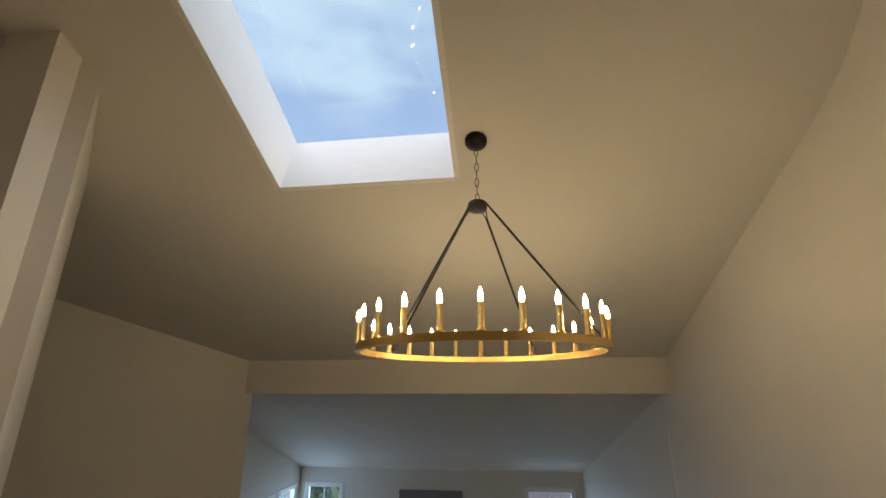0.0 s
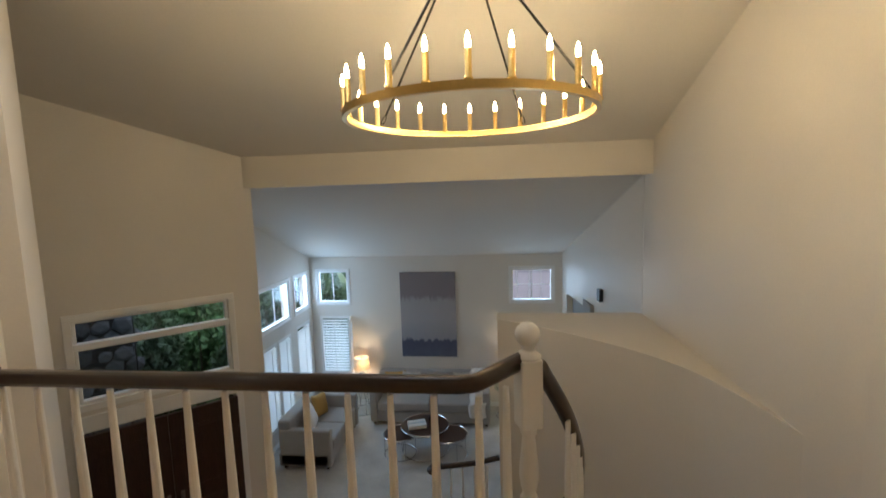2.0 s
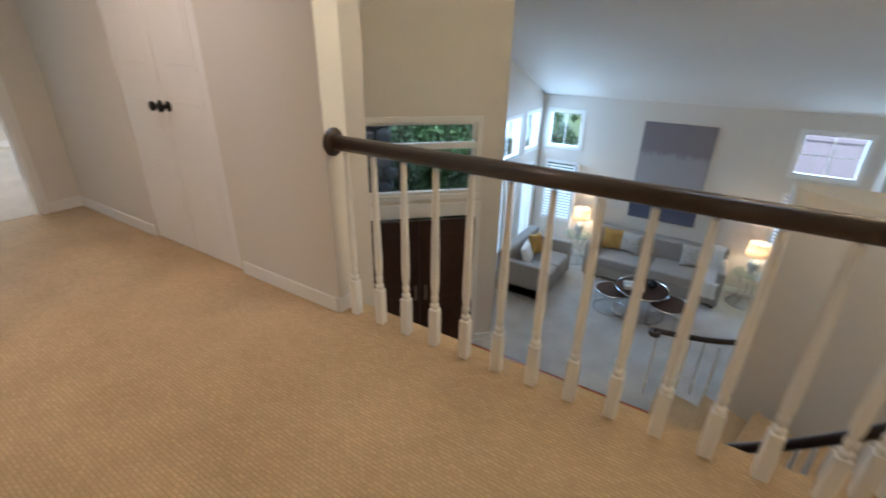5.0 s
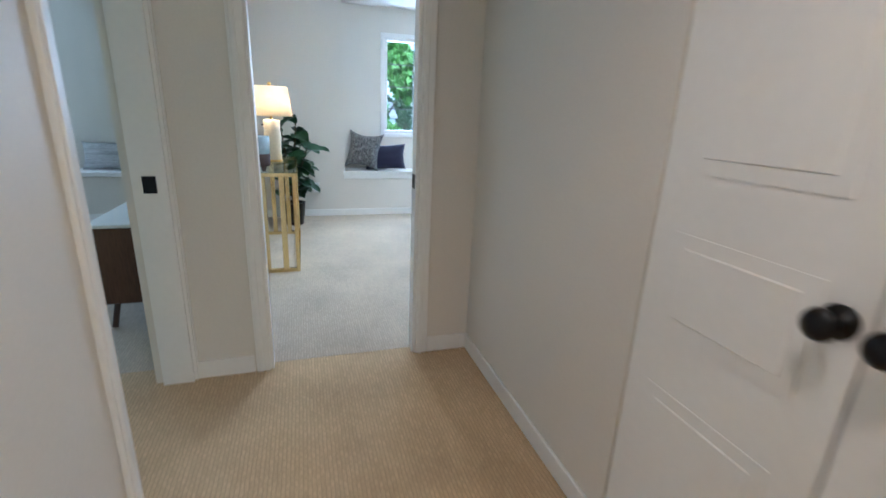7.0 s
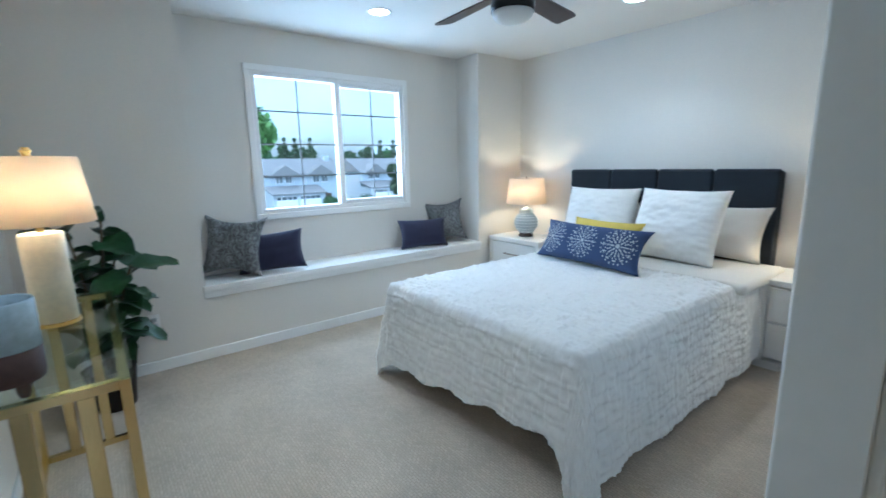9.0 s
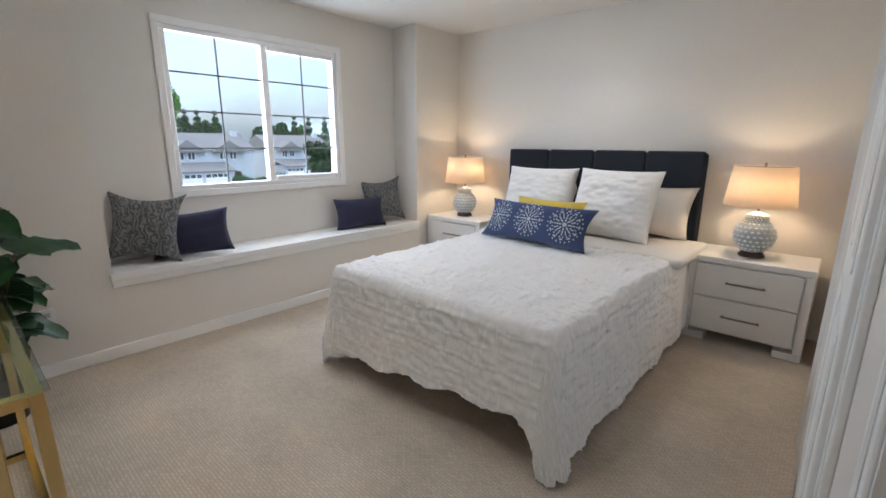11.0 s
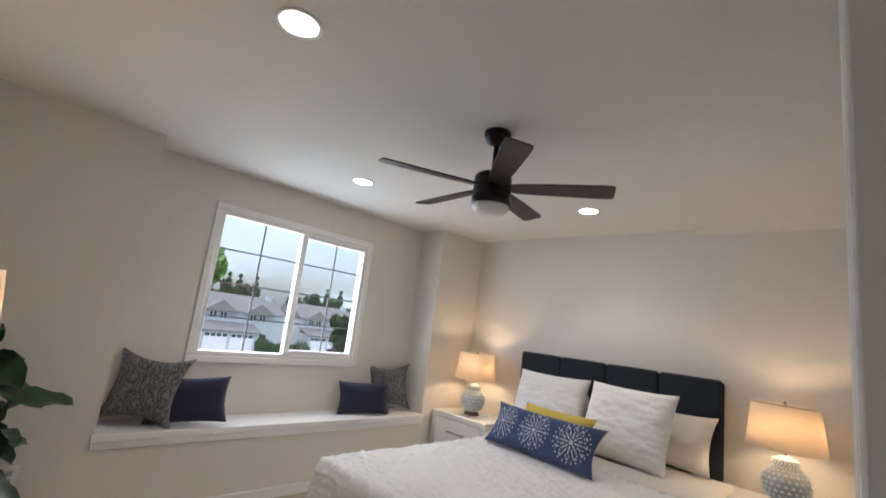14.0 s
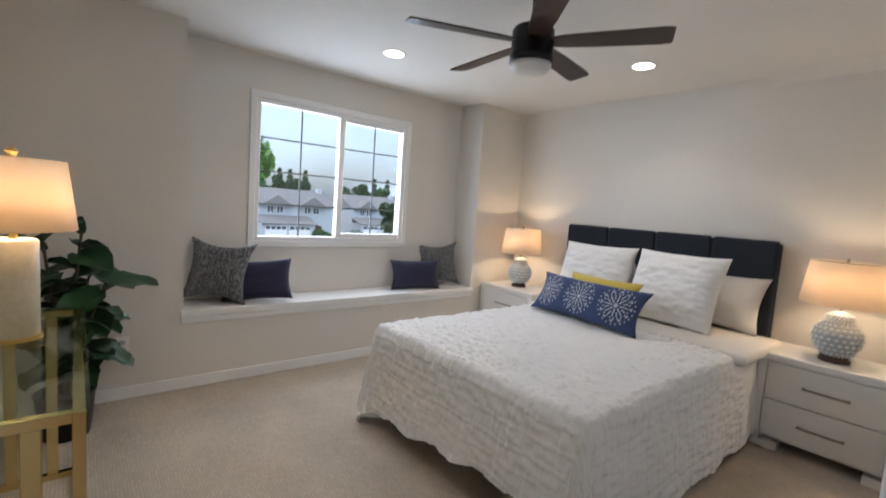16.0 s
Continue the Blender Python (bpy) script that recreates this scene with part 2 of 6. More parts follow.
FENCE = mat("grey_lilac_fence", (0.25, 0.22, 0.25), 0.85, var=0.1, scale=2, fine=30, bump=0.2, stretch=(3, 3, 0.5))
STONE = mat("river_stone", (0.14, 0.15, 0.17), 0.8, var=0.35, scale=5, fine=30, bump=0.5, dist=0.01, rand=0.35)
MORTAR = mat("dark_mortar", (0.05, 0.05, 0.05), 0.95, var=0.2, bump=0.4)
CARPAINT = mat("dark_car_paint", (0.03, 0.035, 0.045), 0.2, var=0.05, bump=0, coat=0.5)
TYRE = mat("rubber", (0.02, 0.02, 0.02), 0.9, var=0.1)


def painting_mat():
    """Abstract painting: grey-mauve above, pale in the middle, blue band below."""
    m = mat("abstract_canvas", (0.30, 0.28, 0.29), 0.8, var=0.05, fine=180, bump=0.3, dist=0.002)
    n, l = m.node_tree.nodes, m.node_tree.links
    b = n["Principled BSDF"]
    tc, sep = n.new("ShaderNodeTexCoord"), n.new("ShaderNodeSeparateXYZ")
    l.new(tc.outputs["Object"], sep.inputs[0])
    no = n.new("ShaderNodeTexNoise")
    mp = n.new("ShaderNodeMapping")
    mp.inputs["Scale"].default_value = (9, 1, 2.5)
    l.new(tc.outputs["Object"], mp.inputs[0])
    l.new(mp.outputs[0], no.inputs[0])
    no.inputs["Scale"].default_value, no.inputs["Detail"].default_value = 1.5, 6
    ma = n.new("ShaderNodeMath")
    ma.operation = "MULTIPLY_ADD"
    ma.inputs[1].default_value = 0.28
    l.new(no.outputs[0], ma.inputs[0])
    l.new(sep.outputs["Z"], ma.inputs[2])
    r = n.new("ShaderNodeValToRGB")
    mr = n.new("ShaderNodeMapRange")
    mr.inputs[1].default_value, mr.inputs[2].default_value = 0.14, 1.86
    l.new(ma.outputs[0], mr.inputs[0])
    l.new(mr.outputs[0], r.inputs[0])
    e = r.color_ramp.elements
    e[0].position, e[0].color = 0.0, (0.13, 0.14, 0.20, 1)
    e[1].position, e[1].color = 1.0, (0.23, 0.205, 0.22, 1)
    for p, c in ((0.19, (0.09, 0.10, 0.16, 1)), (0.215, (0.33, 0.33, 0.36, 1)), (0.45, (0.40, 0.385, 0.40, 1)),
                 (0.66, (0.38, 0.36, 0.375, 1)), (0.72, (0.24, 0.21, 0.225, 1))):
        x = e.new(p)
        x.color = c
    l.new(r.outputs[0], b.inputs["Base Color"])
    return m


PAINTING = painting_mat()

# ---- builders ----
def part(name, bm, material, parent=None, label="", smooth=False):
    """One mesh object from a bmesh, under a thing or a part."""
    me = bpy.data.meshes.new(name)
    bm.normal_update()
    bm.to_mesh(me)
    bm.free()
    me.materials.append(material)
    if smooth:
        for p in me.polygons:
            p.use_smooth = True
    ob = new(name, me)
    if parent is not None:
        ob.parent = parent
    if label:
        ob["label"] = label
    return ob


def thing(name, m, label, category, group=""):
    ob = new(name)
    ob.empty_display_size = 0.1
    ob.matrix_world = m
    return tagged(ob, label, category, group)


def setting(ob, label="", category=""):
    return tagged(ob, label, category, kind="structure")


def box(x0, x1, y0, y1, z0, z1, bevel=0.0, seg=1, bm=None):
    own = bmesh.new()
    bmesh.ops.create_cube(own, size=1)
    for v in own.verts:
        v.co = Vector(((x0 + x1) / 2 + v.co.x * (x1 - x0), (y0 + y1) / 2 + v.co.y * (y1 - y0), (z0 + z1) / 2 + v.co.z * (z1 - z0)))
    if bevel:
        bmesh.ops.bevel(own, geom=list(own.edges), offset=bevel, segments=seg, affect="EDGES", profile=0.5)
    return join(bm, own)


def join(bm, own):
    """own added to bm, or own itself."""
    if bm is None:
        return own
    me = bpy.data.meshes.new("tmp")
    own.to_mesh(me)
    own.free()
    bm.from_mesh(me)
    bpy.data.meshes.remove(me)
    return bm


def moved(bm, m):
    bmesh.ops.transform(bm, matrix=m, verts=bm.verts)
    return bm


def lathe(profile, seg=20, bm=None, at=(0, 0, 0)):
    """A turned body from rows of radius and height."""
    own = bmesh.new()
    rings = []
    for r, z in profile:
        rings.append([own.verts.new((at[0] + r * math.cos(2 * math.pi * i / seg), at[1] + r * math.sin(2 * math.pi * i / seg), at[2] + z)) for i in range(seg)])
    for a, b in zip(rings, rings[1:]):
        for i in range(seg):
            own.faces.new((a[i], a[(i + 1) % seg], b[(i + 1) % seg], b[i]))
    own.faces.new(rings[0][::-1])
    own.faces.new(rings[-1])
    return join(bm, own)


def sweep(points, w, h, bm=None, seg=8, closed=False, power=1.0):
    """A bar of elliptic or squarish section, w wide and h high, along points; level sideways."""
    own = bmesh.new()
    pts = [Vector(p) for p in points]
    rings = []
    n = len(pts)
    for i, p in enumerate(pts):
        a = pts[(i - 1) % n] if closed else pts[max(i - 1, 0)]
        b = pts[(i + 1) % n] if closed else pts[min(i + 1, n - 1)]
        d = (b - a).normalized()
        side = d.cross(Vector((0, 0, 1)))
        side = side.normalized() if side.length > 1e-4 else Vector((1, 0, 0))
        up = side.cross(d)
        ring = []
        for k in range(seg):
            ang = 2 * math.pi * (k + 0.5) / seg
            c, s = math.cos(ang), math.sin(ang)
            c = math.copysign(abs(c) ** power, c)
            s = math.copysign(abs(s) ** power, s)
            ring.append(own.verts.new(p + side * (c * w / 2) + up * (s * h / 2)))
        rings.append(ring)
    m = n if closed else n - 1
    for i in range(m):
        a, b = rings[i], rings[(i + 1) % n]
        for k in range(seg):
            own.faces.new((a[k], a[(k + 1) % seg], b[(k + 1) % seg], b[k]))
    if not closed:
        own.faces.new(rings[0][::-1])
        own.faces.new(rings[-1])
    bmesh.ops.recalc_face_normals(own, faces=own.faces)
    return join(bm, own)


def spline(pts, n=6):
    """Catmull-Rom through pts."""
    pts = [Vector(p) for p in pts]
    out = []
    for i in range(len(pts) - 1):
        p0, p1, p2, p3 = pts[max(i - 1, 0)], pts[i], pts[i + 1], pts[min(i + 2, len(pts) - 1)]
        for k in range(n):
            t = k / n
            out.append(0.5 * ((2 * p1) + (p2 - p0) * t + (2 * p0 - 5 * p1 + 4 * p2 - p3) * t * t + (3 * p1 - p0 - 3 * p2 + p3) * t ** 3))
    out.append(pts[-1])
    return out


def prism(poly, z0, z1, bm=None):
    own = bmesh.new()
    lo = [own.verts.new((p[0], p[1], z0)) for p in poly]
    hi = [own.verts.new((p[0], p[1], z1)) for p in poly]
    n = len(poly)
    own.faces.new(lo[::-1])
    own.faces.new(hi)
    for i in range(n):
        own.faces.new((lo[i], lo[(i + 1) % n], hi[(i + 1) % n], hi[i]))
    bmesh.ops.recalc_face_normals(own, faces=own.faces)
    bmesh.ops.triangulate(own, faces=[f for f in own.faces if len(f.verts) > 4])
    return join(bm, own)


def wall(name, p0, p1, z0, z1, thick, holes=(), top=None, material=None, label="painted plaster wall"):
    """An upright wall from p0 to p1 (plan), thick to the left of that way, with square holes (u0, u1, z0, z1). top(x, y): a sloping top."""
    own = bmesh.new()
    a, b = Vector((*p0, 0)), Vector((*p1, 0))
    length = (b - a).length
    d = (b - a) / length
    nrm = Vector((-d.y, d.x, 0))
    us = sorted({0.0, length, *[min(max(u, 0.0), length) for h in holes for u in h[:2]]})
    zs = sorted({z0, z1, *[z for h in holes for z in h[2:]]})

    def solid(i, k):
        if not (0 <= i < len(us) - 1 and 0 <= k < len(zs) - 1):
            return False
        u, z = (us[i] + us[i + 1]) / 2, (zs[k] + zs[k + 1]) / 2
        return not any(h[0] < u < h[1] and h[2] < z < h[3] for h in holes)
    cache = {}

    def vert(i, k, s):
        if (i, k, s) not in cache:
            p = a + d * us[i] + nrm * (thick * s)
            z = zs[k]
            if top and k == len(zs) - 1:
                z = top(p.x, p.y)
            cache[i, k, s] = own.verts.new((p.x, p.y, z))
        return cache[i, k, s]
    for i in range(len(us) - 1):
        for k in range(len(zs) - 1):
            if not solid(i, k):
                continue
            own.faces.new([vert(i, k, 0), vert(i + 1, k, 0), vert(i + 1, k + 1, 0), vert(i, k + 1, 0)])
            own.faces.new([vert(i, k, 1), vert(i, k + 1, 1), vert(i + 1, k + 1, 1), vert(i + 1, k, 1)])
            for di, dk, q in ((-1, 0, ((i, k), (i, k + 1))), (1, 0, ((i + 1, k), (i + 1, k + 1))), (0, -1, ((i, k), (i + 1, k))), (0, 1, ((i, k + 1), (i + 1, k + 1)))):
                if not solid(i + di, k + dk):
                    (i0, k0), (i1, k1) = q
                    own.faces.new([vert(i0, k0, 0), vert(i1, k1, 0), vert(i1, k1, 1), vert(i0, k0, 1)])
    bmesh.ops.recalc_face_normals(own, faces=own.faces)
    return setting(part(name, own, material or WALL), label, "wall")


def ribbon(name, pts, z0, top, thick, label="painted plaster wall"):
    """A wall along a bent line, thick to the left."""
    own = bmesh.new()
    pts = [Vector((p[0], p[1], 0)) for p in pts]
    rows = []
    for i, p in enumerate(pts):
        d = (pts[min(i + 1, len(pts) - 1)] - pts[max(i - 1, 0)]).normalized()
        q = p + Vector((-d.y, d.x, 0)) * thick
        rows.append([own.verts.new((p.x, p.y, z0)), own.verts.new((p.x, p.y, top(p.x, p.y))), own.verts.new((q.x, q.y, top(q.x, q.y))), own.verts.new((q.x, q.y, z0))])
    for a, b in zip(rows, rows[1:]):
        for k in range(4):
            own.faces.new((a[k], b[k], b[(k + 1) % 4], a[(k + 1) % 4]))
    own.faces.new(rows[0])
    own.faces.new(rows[-1])
    bmesh.ops.recalc_face_normals(own, faces=own.faces)
    ob = part(name, own, WALL)
    return setting(ob, label, "wall")


def strip(name, p0, p1, z0, z1, out, material=None, label="white painted baseboard"):
    """A board along a wall's foot, standing out to the left of the way p0 to p1."""
    a, b = Vector((*p0, 0)), Vector((*p1, 0))
    d = b - a
    own = box(0, d.length, 0, out, z0, z1, min(out, z1 - z0) * 0.35, 2)
    moved(own, Matrix.Translation(a) @ Matrix.Rotation(math.atan2(d.y, d.x), 4, "Z"))
    return setting(part(name, own, material or TRIM), label, "trim")


def cushion_bm(w, h, d, seed=0, wrinkle=0.006, n=14, pinch=0.10):
    """A plump pillow, w by h, d thick, standing in the xz plane with its foot at z 0."""
    own = bmesh.new()
    faces = []
    for s in (-1, 1):
        g = []
        for j in range(n + 1):
            row = []
            for i in range(n + 1):
                u, v = 2 * i / n - 1, 2 * j / n - 1
                fat = max(0.0, (1 - abs(u) ** 2.6) * (1 - abs(v) ** 2.6)) ** 0.55
                pu = 1 - pinch * (1 - abs(v) ** 2) * abs(u) ** 3
                pv = 1 - pinch * (1 - abs(u) ** 2) * abs(v) ** 3
                p = Vector((u * w / 2 * pu, 0, h / 2 + v * h / 2 * pv))
                k = noise.noise(Vector((u * 2.3 + seed * 7.1, v * 2.3, s * 3.0 + seed)))
                p.y = s * (d / 2 * fat * (1 + 0.18 * k)) + wrinkle * noise.noise(Vector((u * 7 + seed, v * 7, s)))*fat
                row.append(own.verts.new(p))
            g.append(row)
        for j in range(n):
            for i in range(n):
                f = (g[j][i], g[j][i + 1], g[j + 1][i + 1], g[j + 1][i])
                own.faces.new(f if s < 0 else f[::-1])
    bmesh.ops.remove_doubles(own, verts=own.verts, dist=0.0015)
    return own


def cushion(name, m, w, h, d, material, label, category="cushion", group="", seed=0, wrinkle=0.006, pinch=0.10, n=14):
    ob = part(name, cushion_bm(w, h, d, seed, wrinkle, n, pinch), material, smooth=True)
    ob.matrix_world = m
    return tagged(ob, label, category, group)

# ---- large structure: landing, stair hall, living room ----
LOW = -2.60
SLOPE = 0.385


def vault(x, y):
    """Underside of the stair hall's sloping ceiling."""
    return 2.157 + SLOPE * (5.33 - y)


def living_ceiling(x, y):
    return 0.50 + SLOPE * (9.0 - y)


OUTER = [(1.02, 1.08), (1.19, 1.42), (1.36, 1.75), (1.49, 2.09), (1.56, 2.48), (1.555, 2.87), (1.50, 3.26), (1.38, 3.66), (1.18, 4.04), (0.92, 4.40),
         (0.57, 4.74), (0.15, 5.04), (-0.30, 5.26), (-0.75, 5.36)]
INNER = [(0.05, 2.06), (0.12, 2.16), (0.19, 2.28), (0.235, 2.40), (0.255, 2.52), (0.255, 2.65), (0.23, 2.78), (0.17, 2.90), (0.08, 3.00), (-0.03, 3.09),
         (-0.17, 3.17), (-0.33, 3.25), (-0.55, 3.32), (-0.85, 3.40)]
RISE = 2.60 / 14

landing = [(-5.46, -1.5), (0.93, -1.5), (0.93, 0.75), (1.04, 1.08), (0.05, 2.07), (-0.06, 2.09), (-0.25, 1.94), (-2.30, 1.94), (-2.30, 1.86), (-5.46, 1.86)]
floor_l = setting(part("floor_landing", prism(landing, -0.30, 0.0), CARPET), "looped carpet on the landing, warm light in its tan", "floor")
part("nosing", sweep([(0.04, 2.065, -0.02), (1.02, 1.085, -0.02)], 0.064, 0.056, None, 10), CARPET, floor_l)
part("edge_curb", box(-2.28, -0.22, 1.941, 1.955, -0.30, -0.03, 0.004), TRIM, floor_l, "white painted edge under the balusters")

wall("wall_closet", (-2.29, 1.80), (-5.40, 1.80), 0.0, 3.5, -0.14, [(0.84, 1.82, 0.0, 2.03)], lambda x, y: vault(x, y))
ribbon("wall_closet_return", [(-2.30, 1.94), (-2.95, 2.60), (-5.3, 2.60)], -0.3, vault, -0.1)
wall("wall_hall_south", (-5.38, 0.42), (-2.723, 0.42), 0.0, 2.5, -0.12, [(0.06, 0.84, 0.0, 2.03)])
wall("wall_landing_west", (-2.60, 0.42), (-2.60, -1.5), 0.0, 3.9, -0.12, (), vault)
wall("wall_landing_south", (-2.72, -1.5), (1.0, -1.5), -0.3, 4.5, -0.12, (), vault)
wall("wall_hall_header", (-2.60, 1.80), (-2.60, 0.42), 2.46, 3.9, -0.10, (), vault)
setting(part("ceiling_hall", box(-5.46, -2.70, 0.30, 1.82, 2.44, 2.54), CEIL), "white painted hall ceiling", "ceiling")
east = [(0.86, -1.5), (0.86, 0.0), (0.92, 0.6)] + OUTER[:5] + [(1.56, 3.2), (1.55, 4.5), (1.54, 5.6)]
ribbon("wall_stair", [tuple(p)[:2] for p in spline([(*p, 0) for p in east], 4)], LOW - 0.1, lambda x, y: vault(x, y) + 0.02, -0.12, "smooth curved plaster wall of the stair")
# half wall with a broad ledge between stair and living room
curve = [tuple(p)[:2] for p in spline([(*p, 0) for p in [(1.66, 2.20), (1.61, 2.50), (1.575, 2.80), (1.535, 3.10), (1.485, 3.40), (1.375, 3.80), (1.17, 4.17), (0.90, 4.50), (0.52, 4.87), (0.2, 5.14), (-0.14, 5.36)]], 4)]
half = setting(part("half_wall", prism(curve + [(-0.14, 5.66), (1.66, 5.66)], LOW, 0.19), WALL), "curved plaster half wall with a broad ledge", "wall")
bev = half.modifiers.new("soft_edge", "BEVEL")
bev.width, bev.segments, bev.limit_method, bev.angle_limit = 0.02, 3, "ANGLE", radians(60)

wall("wall_living_east", (1.54, 5.62), (1.13, 9.0), LOW, 2.0, -0.12, [(1.75, 3.1, LOW, -0.22)], living_ceiling)
# niche back in darker grey than the walls: the opening's shade, put into the colour
setting(part("niche", box(1.28, 1.34, 7.2, 8.9, LOW, -0.1), mat("niche_shade_grey", (0.30, 0.29, 0.28), 0.8)), "back of the wall niche, its shade put into the grey", "wall")
# far wall with two windows over two shuttered windows
wall("wall_living_north", (1.30, 9.0), (-4.1, 9.0), LOW, 0.9, -0.16,
     [(0.35, 1.15, -0.43, 0.22), (0.35, 1.15, -1.96, -0.72), (4.45, 5.09, -0.45, 0.215), (4.45, 5.09, -1.96, -0.72)], living_ceiling)
wall("wall_living_west", (-3.95, 9.0), (-3.95, 6.92), LOW, 1.9, -0.16,
     [(0.13, 0.76, -0.48, 0.21), (0.99, 2.04, -0.50, 0.20), (0.13, 0.76, -2.3, -0.75), (0.99, 1.50, -2.3, -0.78), (1.53, 2.04, -2.3, -0.78)], living_ceiling)
ribbon("wall_living_return", [(-3.95, 6.92), (-3.10, 5.42)], LOW, lambda x, y: 2.3, -0.05)
setting(part("ceiling_living", None or prism([(-4.15, 5.36), (1.72, 5.36), (1.72, 9.2), (-4.15, 9.2)], 0, 0.12), CEIL), "white sloping living room ceiling", "ceiling")
ceil = bpy.data.objects["ceiling_living"]
for v in ceil.data.vertices:
    v.co.z += living_ceiling(v.co.x, v.co.y)
setting(part("beam", box(-3.16, 1.56, 5.33, 5.50, 1.79, 2.30), WALL), "plain plaster beam across the stair hall", "beam")

# diagonal entry wall with the double door and the transom window
DA = Vector((-3.05, 5.39, 0))
DD = Vector((-1, -1, 0)).normalized()
wall("wall_entry", DA[:2], (DA + DD * 3.28)[:2], LOW, 3.0, -0.16, [(0.35, 1.80, LOW, -0.66), (0.36, 1.79, -0.36, 0.50)], vault)
ribbon("wall_foyer_west", [(-5.37, 3.07), (-5.30, 2.6)], LOW, vault, -0.1)
wall("wall_foyer_south", (-5.3, 2.62), (-2.3, 0.6), LOW, -0.3, -0.1)
wall("wall_under_landing", (-2.3, 0.6), (0.9, 0.6), LOW, -0.3, -0.1)

# sloping ceiling with the skylight well
def cp(x, y, d):
    k = 1 / math.sqrt(1 + SLOPE * SLOPE)
    return Vector((x, y + d * SLOPE * k, vault(x, y) + d * k))


SX0, SX1, SY0, SY1 = -1.61, -0.42, 1.45, 2.85


def hexa(corners, d0, d1, bm=None):
    own = bmesh.new()
    lo = [own.verts.new(cp(x, y, d0)) for x, y in corners]
    hi = [own.verts.new(cp(x, y, d1)) for x, y in corners]
    own.faces.new(lo[::-1])
    own.faces.new(hi)
    for i in range(4):
        own.faces.new((lo[i], lo[(i + 1) % 4], hi[(i + 1) % 4], hi[i]))
    bmesh.ops.recalc_face_normals(own, faces=own.faces)
    return join(bm, own)


bm = bmesh.new()
xs, ys = (-6.5, SX0, SX1, 1.75), (-1.65, SY0, SY1, 5.36)
for i in range(3):
    for k in range(3):
        if (i, k) != (1, 1):
            hexa([(xs[i], ys[k]), (xs[i + 1], ys[k]), (xs[i + 1], ys[k + 1]), (xs[i], ys[k + 1])], 0, 0.12, bm)
setting(part("ceiling_stair_hall", bm, CEIL), "sloping painted ceiling with a skylight well", "ceiling")
sk = setting(thing("skylight", Matrix.Identity(4), "large fixed skylight in a white plaster well", "skylight"))
for c in ([(SX0 - .03, SY0), (SX0 + .004, SY0), (SX0 + .004, SY1), (SX0 - .03, SY1)], [(SX1 - .004, SY0), (SX1 + .03, SY0), (SX1 + .03, SY1), (SX1 - .004, SY1)],
          [(SX0, SY0 - .03), (SX1, SY0 - .03), (SX1, SY0 + .004), (SX0, SY0 + .004)], [(SX0, SY1 - .004), (SX1, SY1 - .004), (SX1, SY1 + .03), (SX0, SY1 + .03)]):
    part("well_side", hexa(c, -0.004, 0.47), TRIM, sk)
pane = part("pane", hexa([(SX0 - .02, SY0 - .02), (SX1 + .02, SY0 - .02), (SX1 + .02, SY1 + .02), (SX0 - .02, SY1 + .02)], 0.47, 0.485), GLASS, sk)
pane.visible_shadow = False

# floors below
setting(part("floor_living", box(-4.1, 1.6, 5.1, 9.1, LOW - 0.1, LOW), CARPET_LIV), "pale grey carpet in the living room", "floor")
fw = setting(part("floor_entry", box(-6.4, 1.6, 0.5, 5.1, LOW - 0.1, LOW - 0.012), DARKWOOD), "reddish hardwood entry floor", "floor")
plank_mesh = None
for r in range(14):
    y1 = 5.095 - r * 0.09
    for c in range(4):
        x0 = -5.0 + c * 1.15 + (r % 3) * 0.38 - 0.4
        if plank_mesh is None:
            plank = part("plank", box(0, 1.146, -0.0885, 0, -0.012, 0, 0.002), WOODFLOOR, fw)
            plank_mesh = plank.data
        else:
            plank = new("plank", plank_mesh)
            plank.parent = fw
        plank.location = (x0, y1, LOW)

# baseboards
strip("baseboard_closet", (-2.30, 1.80), (-3.10, 1.80), 0, 0.085, 0.014)
strip("baseboard_closet", (-4.14, 1.80), (-5.38, 1.80), 0, 0.085, 0.014)
strip("baseboard_closet", (-2.29, 1.93), (-2.29, 1.79), 0, 0.085, 0.012)
strip("baseboard_hall", (-4.46, 0.42), (-2.60, 0.42), 0, 0.085, 0.014)
strip("baseboard_entry", (DA + DD * 0.25)[:2], (DA + DD * 0.01)[:2], LOW, LOW + 0.09, -0.014)
strip("baseboard_living", (1.14, 9.0), (-3.95, 9.0), LOW, LOW + 0.09, 0.014)
strip("baseboard_living", (-3.95, 9.0), (-3.95, 6.94), LOW, LOW + 0.09, 0.014)


# ---- stair ----
stair = thing("staircase", Matrix.Identity(4), "curved carpeted winder staircase down to the entry", "staircase")
for k in range(1, 14):
    z = -RISE * k
    a, b, c, d = INNER[k - 1], OUTER[k - 1], OUTER[k], INNER[k]
    n1 = (Vector((c[0], c[1])) - Vector((d[0], d[1]))).normalized()
    own = prism([a, b, ((b[0] + c[0]) / 2 + 0.015, (b[1] + c[1]) / 2 + 0.015), c, d], z - RISE - 0.14, z - 0.002)
    sweep([(d[0], d[1], z - 0.022), (c[0], c[1], z - 0.022)], 0.066, 0.056, own, 10)
    part("step", own, CARPET, stair)
inner3 = [Vector((p[0], p[1], -RISE * i)) for i, p in enumerate(INNER)]
bm = bmesh.new()
fine = spline(inner3, 3)
rows = []
